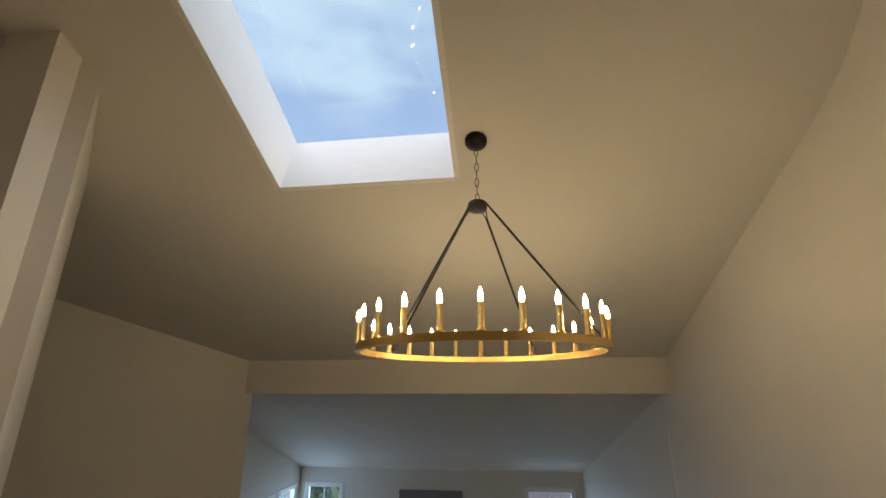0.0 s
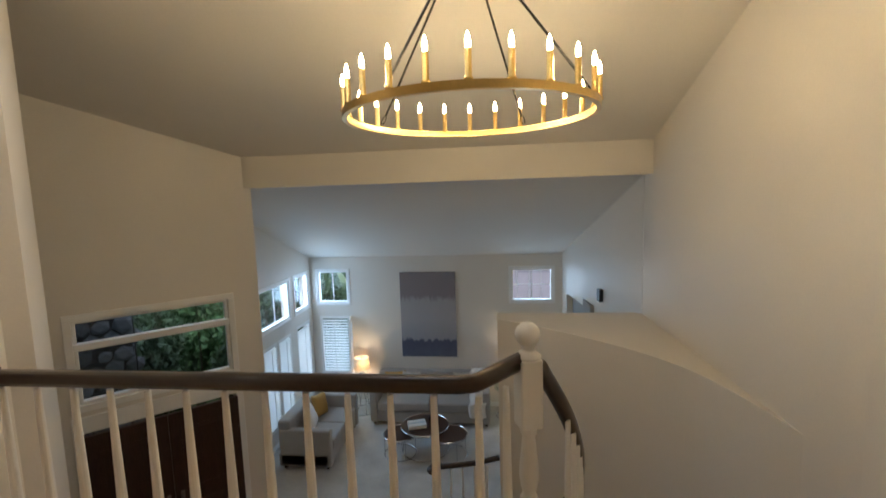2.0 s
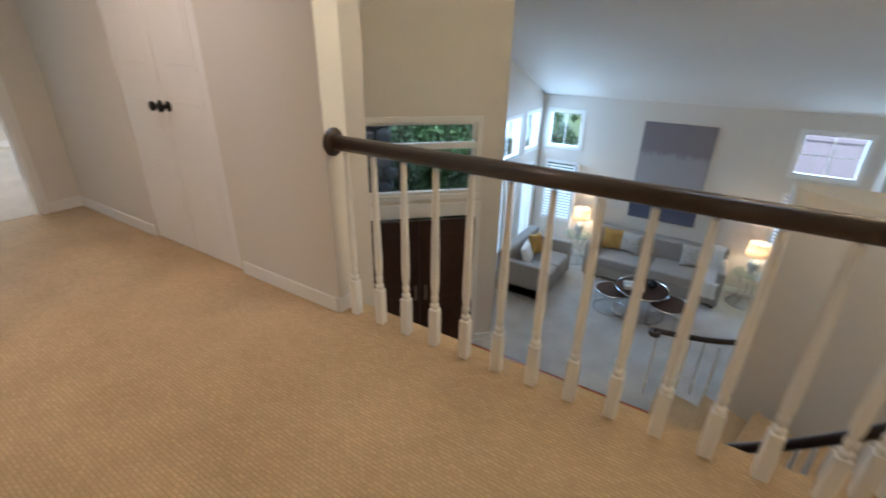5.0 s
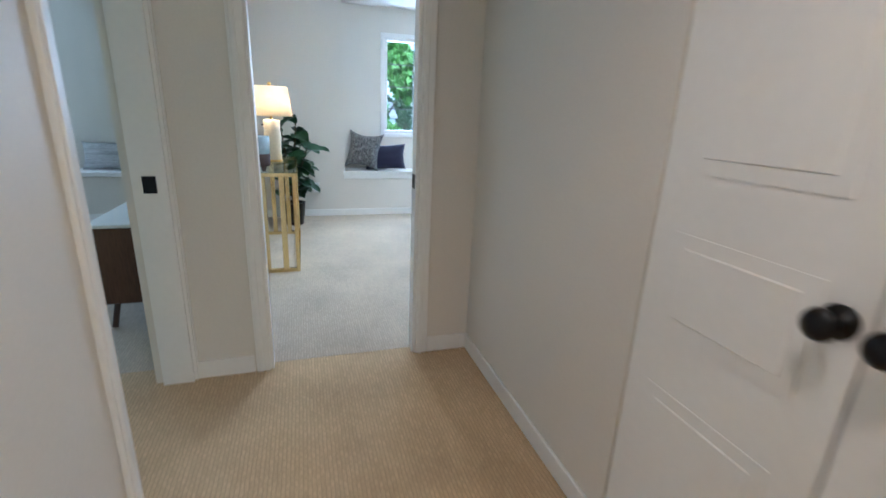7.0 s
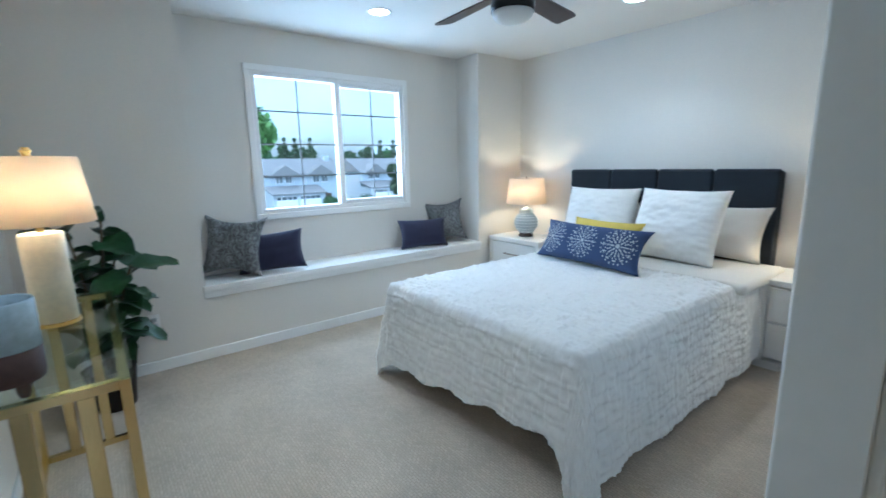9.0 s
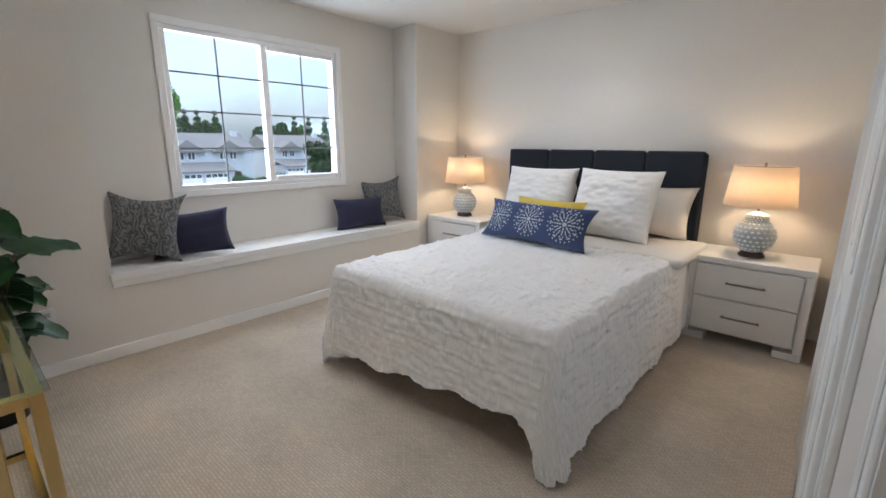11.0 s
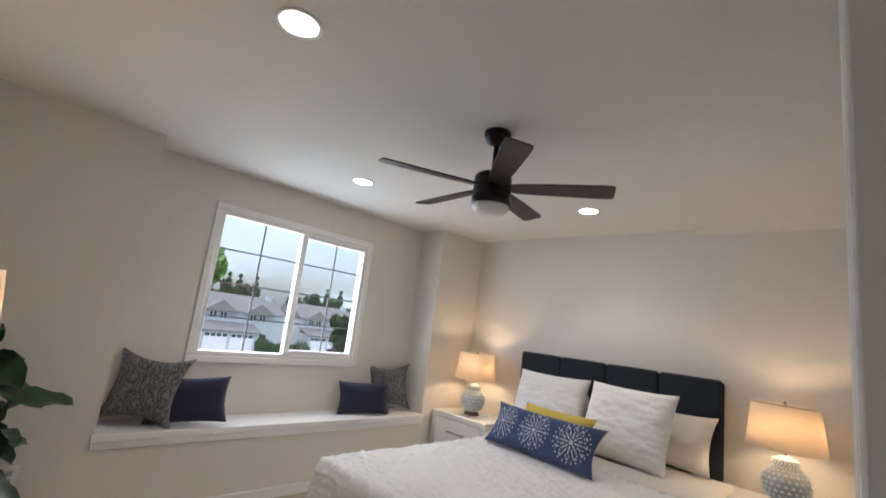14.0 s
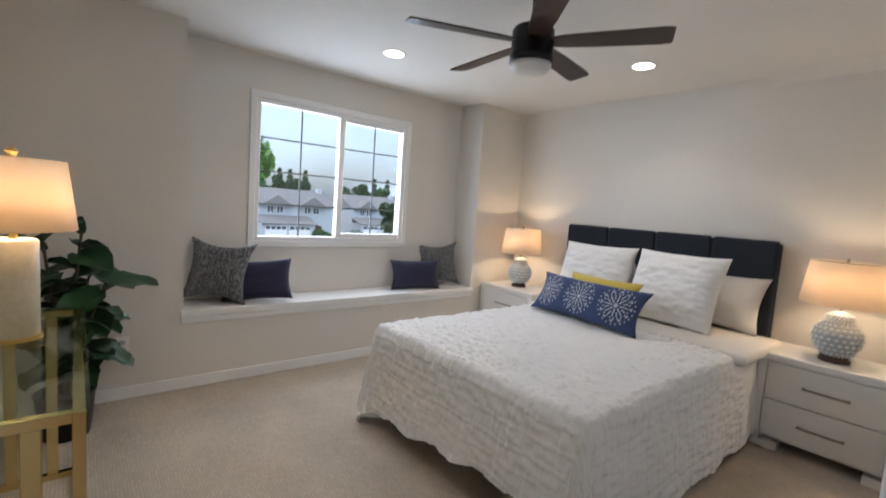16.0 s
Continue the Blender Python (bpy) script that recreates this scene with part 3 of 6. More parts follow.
for i, p in enumerate(fine):
    d = (fine[min(i + 1, len(fine) - 1)] - fine[max(i - 1, 0)])
    nn = Vector((-d.y, d.x, 0)).normalized()
    rows.append([bm.verts.new(p + nn * s + Vector((0, 0, h))) for s, h in ((0.0, 0.02), (0.035, 0.02), (0.035, -0.42), (0.0, -0.42))])
for a, b in zip(rows, rows[1:]):
    for k in range(4):
        bm.faces.new((a[k], b[k], b[(k + 1) % 4], a[(k + 1) % 4]))
bmesh.ops.recalc_face_normals(bm, faces=bm.faces)
part("stringer", bm, TRIM, stair, "white painted curved stringer")


def baluster_bm(height, s=0.037, taper=True):
    """Turned white baluster: square foot, rings, tapering round shaft."""
    own = box(-s / 2 - 0.004, s / 2 + 0.004, -s / 2 - 0.004, s / 2 + 0.004, 0.0, 0.20, 0.003)
    lathe([(0.015, 0.20), (0.021, 0.212), (0.021, 0.222), (0.013, 0.232), (0.018, 0.25), (0.018, 0.262), (0.0145, 0.275), (0.0195, 0.32), (0.020, 0.36), (0.0125, height)], 12, own)
    return own


rail_post = [(-2.27, 1.848, 0.900), (-0.30, 1.852, 0.900), (-0.24, 1.862, 0.902), (-0.18, 1.91, 0.912), (-0.06, 2.015, 0.935)]
guard = thing("landing_railing", Matrix.Identity(4), "dark handrail on white turned balusters round the landing", "railing")
part("handrail", sweep(rail_post, 0.062, 0.068, None, 12, False, 0.75), RAILWOOD, guard, "dark stained wooden handrail", True)
part("rosette", moved(lathe([(0.062, 0), (0.066, 0.006), (0.058, 0.014), (0.040, 0.020), (0.036, 0.026)], 24), Matrix.Translation((-2.29, 1.848, 0.900)) @ Matrix.Rotation(radians(90), 4, "Y")), RAILWOOD, guard, "round dark wooden wall rosette")
bal = None
for i in range(13):
    x = -0.227 - i * 0.1654
    if bal is None:
        bal = part("baluster", baluster_bm(0.86), TRIM, guard)
    else:
        o = new("baluster", bal.data)
        o.parent = guard
        bal = o
    bal.location = (x, 1.848, 0.0)
o = new("baluster", bal.data)
o.parent = guard
o.location = (-0.125, 1.93, 0.0)
newel = part("newel_post", box(-0.046, 0.046, -0.046, 0.046, -0.2, 0.26, 0.006), TRIM, guard, "white turned newel post with a ball finial")
part("turned_shaft", lathe([(0.030, 0.26), (0.044, 0.272), (0.044, 0.288), (0.028, 0.30), (0.037, 0.325), (0.037, 0.35), (0.026, 0.37), (0.034, 0.41), (0.040, 0.45), (0.038, 0.50), (0.025, 0.62), (0.034, 0.632), (0.034, 0.645), (0.03, 0.66)], 20), TRIM, newel, "", True)
part("block", box(-0.046, 0.046, -0.046, 0.046, 0.66, 0.945, 0.008, 2), TRIM, newel)
part("ball", lathe([(0.050, 0.945), (0.054, 0.955), (0.030, 0.972), (0.020, 0.985), (0.030, 0.992)] + [(0.05 * math.cos(radians(a)), 1.04 + 0.05 * math.sin(radians(a))) for a in range(-60, 90, 15)] + [(0.004, 1.09)], 24), TRIM, newel, "", True)
newel.location = (-0.035, 2.02, 0.0)
newel.rotation_euler = (0, 0, radians(20))

srail = thing("stair_railing", Matrix.Identity(4), "dark handrail spiralling down on white balusters", "railing")
pts = [Vector((p[0] - 0.005, p[1] + 0.01, -RISE * i + 0.87)) for i, p in enumerate(INNER)]
pts[0] = Vector((0.01, 2.05, 0.90))
pts.append(Vector((-1.02, 3.50, LOW + 0.93)))
pts.append(Vector((-1.16, 3.42, LOW + 0.92)))
part("handrail", sweep(spline(pts, 5), 0.062, 0.066, None, 12, False, 0.75), RAILWOOD, srail, "dark stained wooden handrail", True)
for i in range(1, 13):
    for f in (0.25, 0.75):
        a, b = Vector(INNER[i]), Vector(INNER[i + 1])
        p = a.lerp(b, f)
        zt = -RISE * (i + 1)
        o = new("baluster", bal.data)
        o.parent = srail
        o.location = (p.x + 0.01, p.y, zt)
        o.scale = (0.9, 0.9, (RISE * (1 - f) + 0.84) / 0.86)
lrail = thing("lower_stair_railing", Matrix.Identity(4), "short dark handrail with a volute at the stair's foot", "railing")
vol = [Vector((-0.15, 5.44, LOW + 1.05)), Vector((-0.4, 5.45, LOW + 0.97)), Vector((-0.7, 5.45, LOW + 0.92)), Vector((-0.9, 5.44, LOW + 0.90))]
vol += [Vector((-0.95 + (0.07 - 0.008 * i) * math.cos(radians(90 + 50 * i)), 5.37 + (0.07 - 0.008 * i) * math.sin(radians(90 + 50 * i)), LOW + 0.90)) for i in range(7)]
part("handrail", sweep(spline(vol, 3), 0.06, 0.062, None, 10, False, 0.75), RAILWOOD, lrail, "dark stained wooden handrail", True)
for x in (-0.3, -0.45, -0.6, -0.75, -0.93):
    o = new("baluster", bal.data)
    o.parent = lrail
    o.location = (x, 5.45 if x > -0.9 else 5.38, LOW + (RISE if x > -0.8 else 0.0))
    o.scale = (0.9, 0.9, 0.86 if x > -0.8 else 1.02)


# ---- doors and windows ----
def panel_door(parent, w, h, panels, material, name="door_leaf", thick=0.04):
    """A leaf standing on the xz plane from x 0 to w, with raised panels on both faces."""
    leaf = part(name, box(0.002, w - 0.002, -thick / 2, thick / 2, 0.008, h, 0.003), material, parent)
    for x0, x1, z0, z1 in panels:
        for s in (-1, 1):
            own = box(x0, x1, s * thick / 2 - 0.003, s * thick / 2 + 0.003, z0, z1, 0.0)
            box(x0 + 0.03, x1 - 0.03, s * thick / 2 - 0.006, s * thick / 2 + 0.006, z0 + 0.03, z1 - 0.03, 0.005, 1, own)
            part("panel", own, material, leaf)
    return leaf


def knob_bm(s=1.0):
    return moved(lathe([(0.030, 0), (0.031, 0.006), (0.012, 0.010), (0.011, 0.03), (0.022, 0.036), (0.029, 0.048), (0.027, 0.058), (0.012, 0.064)], 20), Matrix.Rotation(radians(90), 4, "X"))


def casing(name, m, w, h, cw=0.065, t=0.018, both=None):
    """Door casing on the face of a wall: legs and head, in the xz plane of m, standing out along -y."""
    ob = setting(thing(name, m, "white painted door casing", "trim"))
    for x0, x1, z0, z1 in ((-cw, 0, 0, h), (w, w + cw, 0, h), (-cw, w + cw, h, h + cw)):
        own = box(x0, x1, -t, 0, z0, z1, 0.004, 2)
        box(x0 + 0.012, x1 - 0.03, -t - 0.005, -t + 0.002, z0 + (0.012 if z0 > 1 else 0), z1 - 0.012, 0.003, 1, own)
        part("casing_board", own, TRIM, ob)
    return ob


# linen closet on the landing: pair of white panelled doors
cl = setting(thing("door_closet", pose(-4.11, 1.825, 0), "pair of white panelled closet doors, closed, black knobs", "door"))
pan = [(0.08, 0.41, 0.18, 0.62), (0.08, 0.41, 0.78, 1.02), (0.08, 0.41, 1.16, 1.86)]
for i in range(2):
    leaf = panel_door(cl, 0.488, 2.02, pan, TRIM)
    leaf.location = (0.49 * i, 0, 0)
    kn = part("knob", knob_bm(), BLACK, leaf, "round black door knob", True)
    kn.location = (0.445 if i == 0 else 0.045, -0.02, 0.96)

# entry doors
ang = math.degrees(math.atan2(DD.y, DD.x))
ME = Matrix.Translation(DA + Vector((0, 0, LOW))) @ Matrix.Rotation(radians(ang), 4, "Z")
fd = setting(thing("door_entry", ME @ pose(0.35, 0.06, 0), "tall dark walnut double entry doors, closed", "door"))
dp = [(0.11, 0.61, 0.2, 0.85), (0.11, 0.61, 1.0, 1.75)]
for i in range(2):
    leaf = panel_door(fd, 0.724, 1.93, dp, DOORWOOD, "door_leaf", 0.05)
    leaf.location = (0.725 * i, 0, 0)
    h = part("handle", box(-0.02, 0.02, -0.012, 0.0, -0.11, 0.11, 0.004), PEWTER, leaf, "pewter handle set")
    sweep_bm = sweep([(0, -0.01, 0.05), (0, -0.05, 0.03), (0, -0.05, -0.07), (0, -0.01, -0.09)], 0.016, 0.016)
    part("grip", sweep_bm, PEWTER, h, "", True)
    h.location = (0.66 if i == 0 else 0.065, 0.085, 0.95)
    h.rotation_euler = (0, 0, math.pi)
tr = setting(thing("window_entry", ME @ pose(0.36, 0.0, 2.24), "wide two-row transom window over the entry doors", "window"))
for x0, x1, z0, z1, y0, y1 in ((-0.07, 1.50, -0.07, 0.0, 0, .02), (-0.07, 1.50, 0.86, 0.93, 0, .02), (-0.07, 0.0, 0.0, 0.86, 0, .02), (1.43, 1.50, 0.0, 0.86, 0, .02),
                               (0, 1.43, 0.555, 0.625, -.08, .015), (0, 0.03, 0, 0.86, -.10, -.02), (1.40, 1.43, 0, 0.86, -.10, -.02), (0, 1.43, 0, 0.03, -.10, -.02), (0, 1.43, 0.83, 0.86, -.10, -.02)):
    part("frame", box(x0, x1, y0, y1, z0, z1, 0.004), TRIM, tr)
for x in (0.31, 0.92):
    part("muntin", box(x, x + 0.012, -.07, -.06, 0.03, 0.83), CHARCOAL, tr)
for z0, z1 in ((0.03, 0.555), (0.625, 0.83)):
    p = part("pane", box(0.03, 1.40, -.068, -.064, z0, z1), GLASS, tr)
    p.visible_shadow = False
ec = setting(thing("entry_casing", ME @ pose(0.35, 0, 0), "white painted door casing", "trim"))
for x0, x1, z0, z1 in ((-0.08, 0, 0, 2.12), (1.45, 1.53, 0, 2.12), (0, 1.45, 1.95, 2.12)):
    part("casing_board", box(x0, x1, 0.0, 0.018, z0, z1, 0.004), TRIM, ec)


def window(name, m, w, h, cols, rows, label, slide=False, trim=0.045, depth=0.10, gap=0):
    """A window filling a hole: m at its lower left corner on the room's wall face, x along the wall, -y into the room."""
    ob = setting(thing(name, m, label, "window"))
    for x0, x1, z0, z1 in ((-trim, w + trim, -trim, 0), (-trim, w + trim, h, h + trim), (-trim, 0, 0, h), (w, w + trim, 0, h)):
        part("trim_board", box(x0, x1, -0.016, 0.0, z0, z1, 0.004), TRIM, ob)
    f = 0.035
    for x0, x1, z0, z1 in ((0, w, 0, f), (0, w, h - f, h), (0, f, f, h - f), (w - f, w, f, h - f)):
        part("frame", box(x0, x1, 0.0, depth * 0.7, z0, z1, 0.004), TRIM, ob)
    if slide:
        part("meeting_stile", box(w * 0.525 - 0.03, w * 0.525 + 0.02, 0.004, depth * 0.6, f, h - f, 0.004), TRIM, ob)
        part("sash", box(w * 0.525 + 0.03, w - f, 0.012, depth * 0.55, f, f + 0.035, 0.003), TRIM, ob)
        part("sash", box(w * 0.525 + 0.03, w - f, 0.012, depth * 0.55, h - f - 0.03, h - f, 0.003), TRIM, ob)
        part("latch", box(w * 0.525 - 0.012, w * 0.525 + 0.012, -0.012, 0.004, h * 0.42, h * 0.42 + 0.06, 0.004), TRIM, ob)
        spans = ((f, w * 0.525 - 0.03), (w * 0.525 + 0.03, w - f))
    else:
        spans = ((f, w - f),)
    for s0, s1 in spans:
        p = part("pane", box(s0, s1, depth * 0.3, depth * 0.3 + 0.005, f, h - f), GLASS, ob)
        p.visible_shadow = False
        for c in range(1, cols):
            x = s0 + (s1 - s0) * c / cols
            part("muntin", box(x - 0.006, x + 0.006, depth * 0.2, depth * 0.28, f, h - f), MUNTIN if slide else TRIM, ob)
        for r in range(1, rows):
            z = f + (h - 2 * f) * r / rows
            part("muntin", box(s0, s1, depth * 0.2, depth * 0.28, z - 0.006, z + 0.006), MUNTIN if slide else TRIM, ob)
    return ob


def shutter(name, m, w, h, label, open_panel=False):
    """Plantation shutter filling a hole: frame, stiles and tilted louvres."""
    ob = thing(name, m, label, "shutter", "white window shutters")
    for x0, x1, z0, z1 in ((0, w, 0, 0.06), (0, w, h - 0.06, h), (0, 0.045, 0.06, h - 0.06), (w - 0.045, w, 0.06, h - 0.06)):
        part("stile", box(x0, x1, 0.0, 0.028, z0, z1, 0.004), TRIM, ob)
    n = int((h - 0.12) / 0.058)
    lv = None
    for i in range(n):
        if lv is None:
            lv = part("louvre", box(0.047, w - 0.047, -0.028, 0.028, -0.004, 0.004, 0.003), TRIM, ob)
        else:
            o = new("louvre", lv.data)
            o.parent = ob
            lv = o
        lv.location = (0, 0.016, 0.06 + 0.058 * (i + 0.5))
        lv.rotation_euler = (radians(28), 0, 0)
    part("tilt_rod", box(w / 2 - 0.006, w / 2 + 0.006, -0.032, -0.022, 0.08, h - 0.08), TRIM, ob)
    return ob


def facing(x, y, z, deg):
    return pose(x, y, z, 0, 0, deg)


# living room: far wall faces -y, so x runs with the wall
window("window_living_far", facing(-3.79, 9.0, -0.45, 0), 0.64, 0.665, 2, 1, "small white window high in the living room wall")
window("window_living_far", facing(0.15, 9.0, -0.43, 0), 0.80, 0.65, 2, 2, "small white window high in the living room wall")
shutter("window_shutter", facing(-3.79, 9.0, -1.96, 0), 0.64, 1.24, "white louvred shutter, closed, below a window")
shutter("window_shutter", facing(0.15, 9.0, -1.96, 0), 0.80, 1.24, "white louvred shutter, closed, below a window")
op = shutter("window_shutter", facing(-3.13, 8.985, -1.96, -78), 0.32, 1.24, "white louvred shutter leaf standing open")
# west wall faces +x: along it x runs towards +y
window("window_living_side", facing(-3.95, 8.24, -0.48, 90), 0.63, 0.69, 2, 1, "white window high in the living room's side wall")
window("window_living_side", facing(-3.95, 6.96, -0.50, 90), 1.05, 0.70, 2, 1, "wide white window high in the living room's side wall")
for y0, w, z0, h in ((8.24, 0.63, -2.3, 1.55), (7.50, 0.51, -2.3, 1.52), (6.96, 0.51, -2.3, 1.52)):
    shutter("window_shutter", facing(-3.95, y0, z0, 90), w, h, "tall white louvred shutter, closed, letting daylight through")

for i, (x, y, z, w, h, deg, power) in enumerate(((-3.47, 9.10, -0.12, .6, .6, 180, 9), (0.55, 9.10, -0.1, .75, .6, 180, 8), (-4.05, 8.55, -.13, .6, .6, -90, 9), (-4.05, 7.5, -.15, 1.0, .65, -90, 14),
                                                 (-3.47, 9.12, -1.34, .55, 1.1, 180, 6), (0.55, 9.12, -1.34, .7, 1.1, 180, 5), (-4.07, 8.55, -1.5, .55, 1.4, -90, 6), (-4.07, 7.5, -1.5, 1.0, 1.4, -90, 9))):
    window_light("sky_through_window", facing(x, y, z, deg) @ pose(0, 0, 0, 90, 0, 0), w, h, power * 0.24)

# ---- chandelier ----
def chandelier():
    cx, cy, r, zr = -0.27, 2.59, 0.618, 1.995
    ch = thing("chandelier", pose(cx, cy, zr), "brass wagon-wheel chandelier with lit candle bulbs", "chandelier")
    own = bmesh.new()
    n = 72
    rows = []
    for i in range(n):
        a = 2 * math.pi * i / n
        c, s = math.cos(a), math.sin(a)
        rows.append([own.verts.new((c * rr, s * rr, z)) for rr, z in ((r - 0.012, -0.016), (r + 0.012, -0.016), (r + 0.012, 0.018), (r - 0.012, 0.018))])
    for i in range(n):
        a, b = rows[i], rows[(i + 1) % n]
        for k in range(4):
            own.faces.new((a[k], a[(k + 1) % 4], b[(k + 1) % 4], b[k]))
    bmesh.ops.recalc_face_normals(own, faces=own.faces)
    part("ring", own, BRASS, ch, "brushed brass ring")
    first = None
    for i in range(24):
        a = 2 * math.pi * (i + 0.18) / 24
        loc = (r * math.cos(a), r * math.sin(a), 0.02)
        if first is None:
            sl = part("candle_sleeve", lathe([(0.018, -0.002), (0.018, 0.006), (0.0135, 0.008), (0.0135, 0.110), (0.009, 0.112)], 14), BRASS, ch, "", True)
            b = part("bulb", lathe([(0.006, 0.108), (0.009, 0.118), (0.0102, 0.130), (0.009, 0.146), (0.005, 0.160), (0.0012, 0.170)], 12), BULB, sl, "lit candle bulb", True)
            first = (sl.data, b.data)
        else:
            sl = new("candle_sleeve", first[0])
            sl.parent = ch
            b = new("bulb", first[1])
            b.parent = sl
            b["label"] = "lit candle bulb"
        sl.location = loc
    hz = 0.795
    part("hub", lathe([(0.03, -0.03), (0.052, -0.025), (0.055, 0.015), (0.045, 0.025), (0.012, 0.035)], 24, None, (0, 0, hz)), CHARCOAL, ch, "dark metal hub", True)
    for a in (60, 150, 240, 330):
        a = radians(a)
        p, q = Vector((0.06 * math.cos(a), 0.06 * math.sin(a), hz)), Vector((r * math.cos(a), r * math.sin(a), 0.02))
        d = (q - p)
        part("rod", sweep([p + d * 0.05, p + d * 0.93], 0.013, 0.013), CHARCOAL, ch)
        for f in (0.02, 0.955):
            c = p + d * f
            t = d.normalized()
            side = t.cross(Vector((0, 0, 1))).normalized()
            part("link", sweep([c + t * 0.028 * math.cos(w) + side * 0.013 * math.sin(w) for w in [2 * math.pi * k / 12 for k in range(12)]], 0.006, 0.006, None, 6, True), CHARCOAL, ch)
    top = vault(cx, cy) - zr
    nl = 8
    for i in range(nl):
        z = hz + 0.05 + (top - 0.03 - hz - 0.05) * i / (nl - 1)
        k = i % 2
        part("chain_link", sweep([Vector((0.011 * math.cos(w) * (1 - k), 0.011 * math.cos(w) * k, z + 0.026 * math.sin(w))) for w in [2 * math.pi * j / 12 for j in range(12)]], 0.005, 0.005, None, 6, True), CHARCOAL, ch)
    can = part("canopy", lathe([(0.015, -0.045), (0.03, -0.035), (0.064, -0.022), (0.066, 0.0)], 28), BLACK, ch, "round black ceiling canopy", True)
    can.location = (0, 0, top)
    can.rotation_euler = (-math.atan(SLOPE), 0, 0)
    return ch


chandelier()


# ---- living room ----
def lamp_light(name, loc, power, color=(1.0, 0.72, 0.42), size=0.035):
    d = bpy.data.lights.new(name, "POINT")
    d.energy, d.color, d.shadow_soft_size = power, color, size
    ob = new(name, d)
    ob.location = loc
    return ob


def shade_bm(r0, r1, h):
    """An open shade, wider below, with thickness."""
    own = bmesh.new()
    n = 36
    rows = []
    for i in range(n):
        a = 2 * math.pi * i / n
        c, s = math.cos(a), math.sin(a)
        rows.append([own.verts.new((c * r, s * r, z)) for r, z in ((r0, 0), (r1, h), (r1 - 0.003, h), (r0 - 0.003, 0))])
    for i in range(n):
        a, b = rows[i], rows[(i + 1) % n]
        for k in range(4):
            own.faces.new((a[k], b[k], b[(k + 1) % 4], a[(k + 1) % 4]))
    bmesh.ops.recalc_face_normals(own, faces=own.faces)
    return own


def sofa(name, m, w, label, seats, near_arm=True):
    """Track-arm sofa with a tufted back, facing -y, its back at y 0."""
    ob = thing(name, m, label, "sofa")
    dpt = 0.86
    part("base", box(-w / 2, w / 2, -dpt + 0.03, 0, 0.06, 0.27, 0.02, 2), SOFA, ob)
    back = part("backrest", box(-w / 2 + 0.02, w / 2 - 0.02, -0.20, 0, 0.27, 0.80, 0.04, 3), SOFA, ob)
    nb = max(4, int(w / 0.19))
    for i in range(nb):
        for r in range(2):
            bt = part("tufting_button", lathe([(0.013, 0), (0.011, 0.006), (0.003, 0.008)], 10), SOFA, back)
            bt.matrix_local = pose(-w / 2 + 0.2 + (w - 0.4) * (i + 0.5 * (r % 2)) / nb, -0.202, 0.55 + 0.12 * r, 90)
    for s in (-1, 1):
        part("armrest", box(s * w / 2 - (0.13 if s > 0 else 0), s * w / 2 + (0.13 if s < 0 else 0), -dpt, -0.02, 0.06, 0.66, 0.03, 3), SOFA, ob)
    sw = (w - 0.28) / seats
    for i in range(seats):
        x0 = -w / 2 + 0.14 + sw * i
        part("seat_cushion", box(x0 + 0.004, x0 + sw - 0.004, -dpt + 0.005, -0.19, 0.275, 0.44, 0.035, 3), SOFA, ob)
    for x in (-w / 2 + 0.07, w / 2 - 0.07):
        for y in (-dpt + 0.08, -0.08):
            part("foot", box(x - 0.025, x + 0.025, y - 0.025, y + 0.025, 0, 0.062, 0.004), DARKWOOD, ob)
    return ob


sofa("sofa", pose(-1.42, 8.96, LOW), 2.25, "taupe linen sofa with tufted back below the painting", 2)
sofa("loveseat", pose(-3.62, 7.35, LOW, 0, 0, 90), 1.45, "taupe linen loveseat with tufted back by the shutters", 2)
PATTERN = mat("patterned_cotton", (0.52, 0.48, 0.43), 0.9, var=0.3, scale=20, fine=60, bump=0.2)
for x, mt, rz, lb in ((-2.15, MUSTARD, 12, "mustard velvet cushion on the sofa"), (-1.88, PATTERN, -10, "beige patterned cushion on the sofa"), (-0.80, PATTERN, 8, "pale patterned cushion on the sofa")):
    cushion("cushion", pose(x, 8.60, LOW + 0.445, -18, 0, rz), 0.42, 0.40, 0.15, mt, lb, seed=int(x * 10))
cushion("cushion", pose(-3.25, 7.55, LOW + 0.445, -16, 8, 80), 0.42, 0.40, 0.15, MUSTARD, "mustard velvet cushion on the loveseat", seed=3)
cushion("cushion", pose(-3.22, 7.15, LOW + 0.445, -18, -6, 98), 0.42, 0.38, 0.15, DUVET, "white cushion on the loveseat", seed=4)
# throw over the sofa arm
bm = bmesh.new()
g = []
prof = [(-0.03, 0.80), (-0.22, 0.82), (-0.30, 0.70), (-0.36, 0.48), (-0.60, 0.465), (-0.86, 0.46), (-0.892, 0.40), (-0.90, 0.20)]
pp = spline([(0, y, z) for y, z in prof], 4)
for j, p in enumerate(pp):
    g.append([bm.verts.new((-0.17 + 0.30 * i / 10 + 0.015 * math.sin(j * 0.7), p.y - 0.012 * math.sin(i * 1.9 + j * 0.2), p.z + 0.014 + 0.010 * math.cos(i * 1.9))) for i in range(11)])
for a, b in zip(g, g[1:]):
    for i in range(10):
        bm.faces.new((a[i], a[i + 1], b[i + 1], b[i]))
thr = part("throw_blanket", bm, DUVET, smooth=True)
thr.location = (-0.50, 8.96, LOW)
sol = thr.modifiers.new("thick", "SOLIDIFY")
sol.thickness = 0.012
tagged(thr, "white knitted throw draped over the sofa", "blanket")


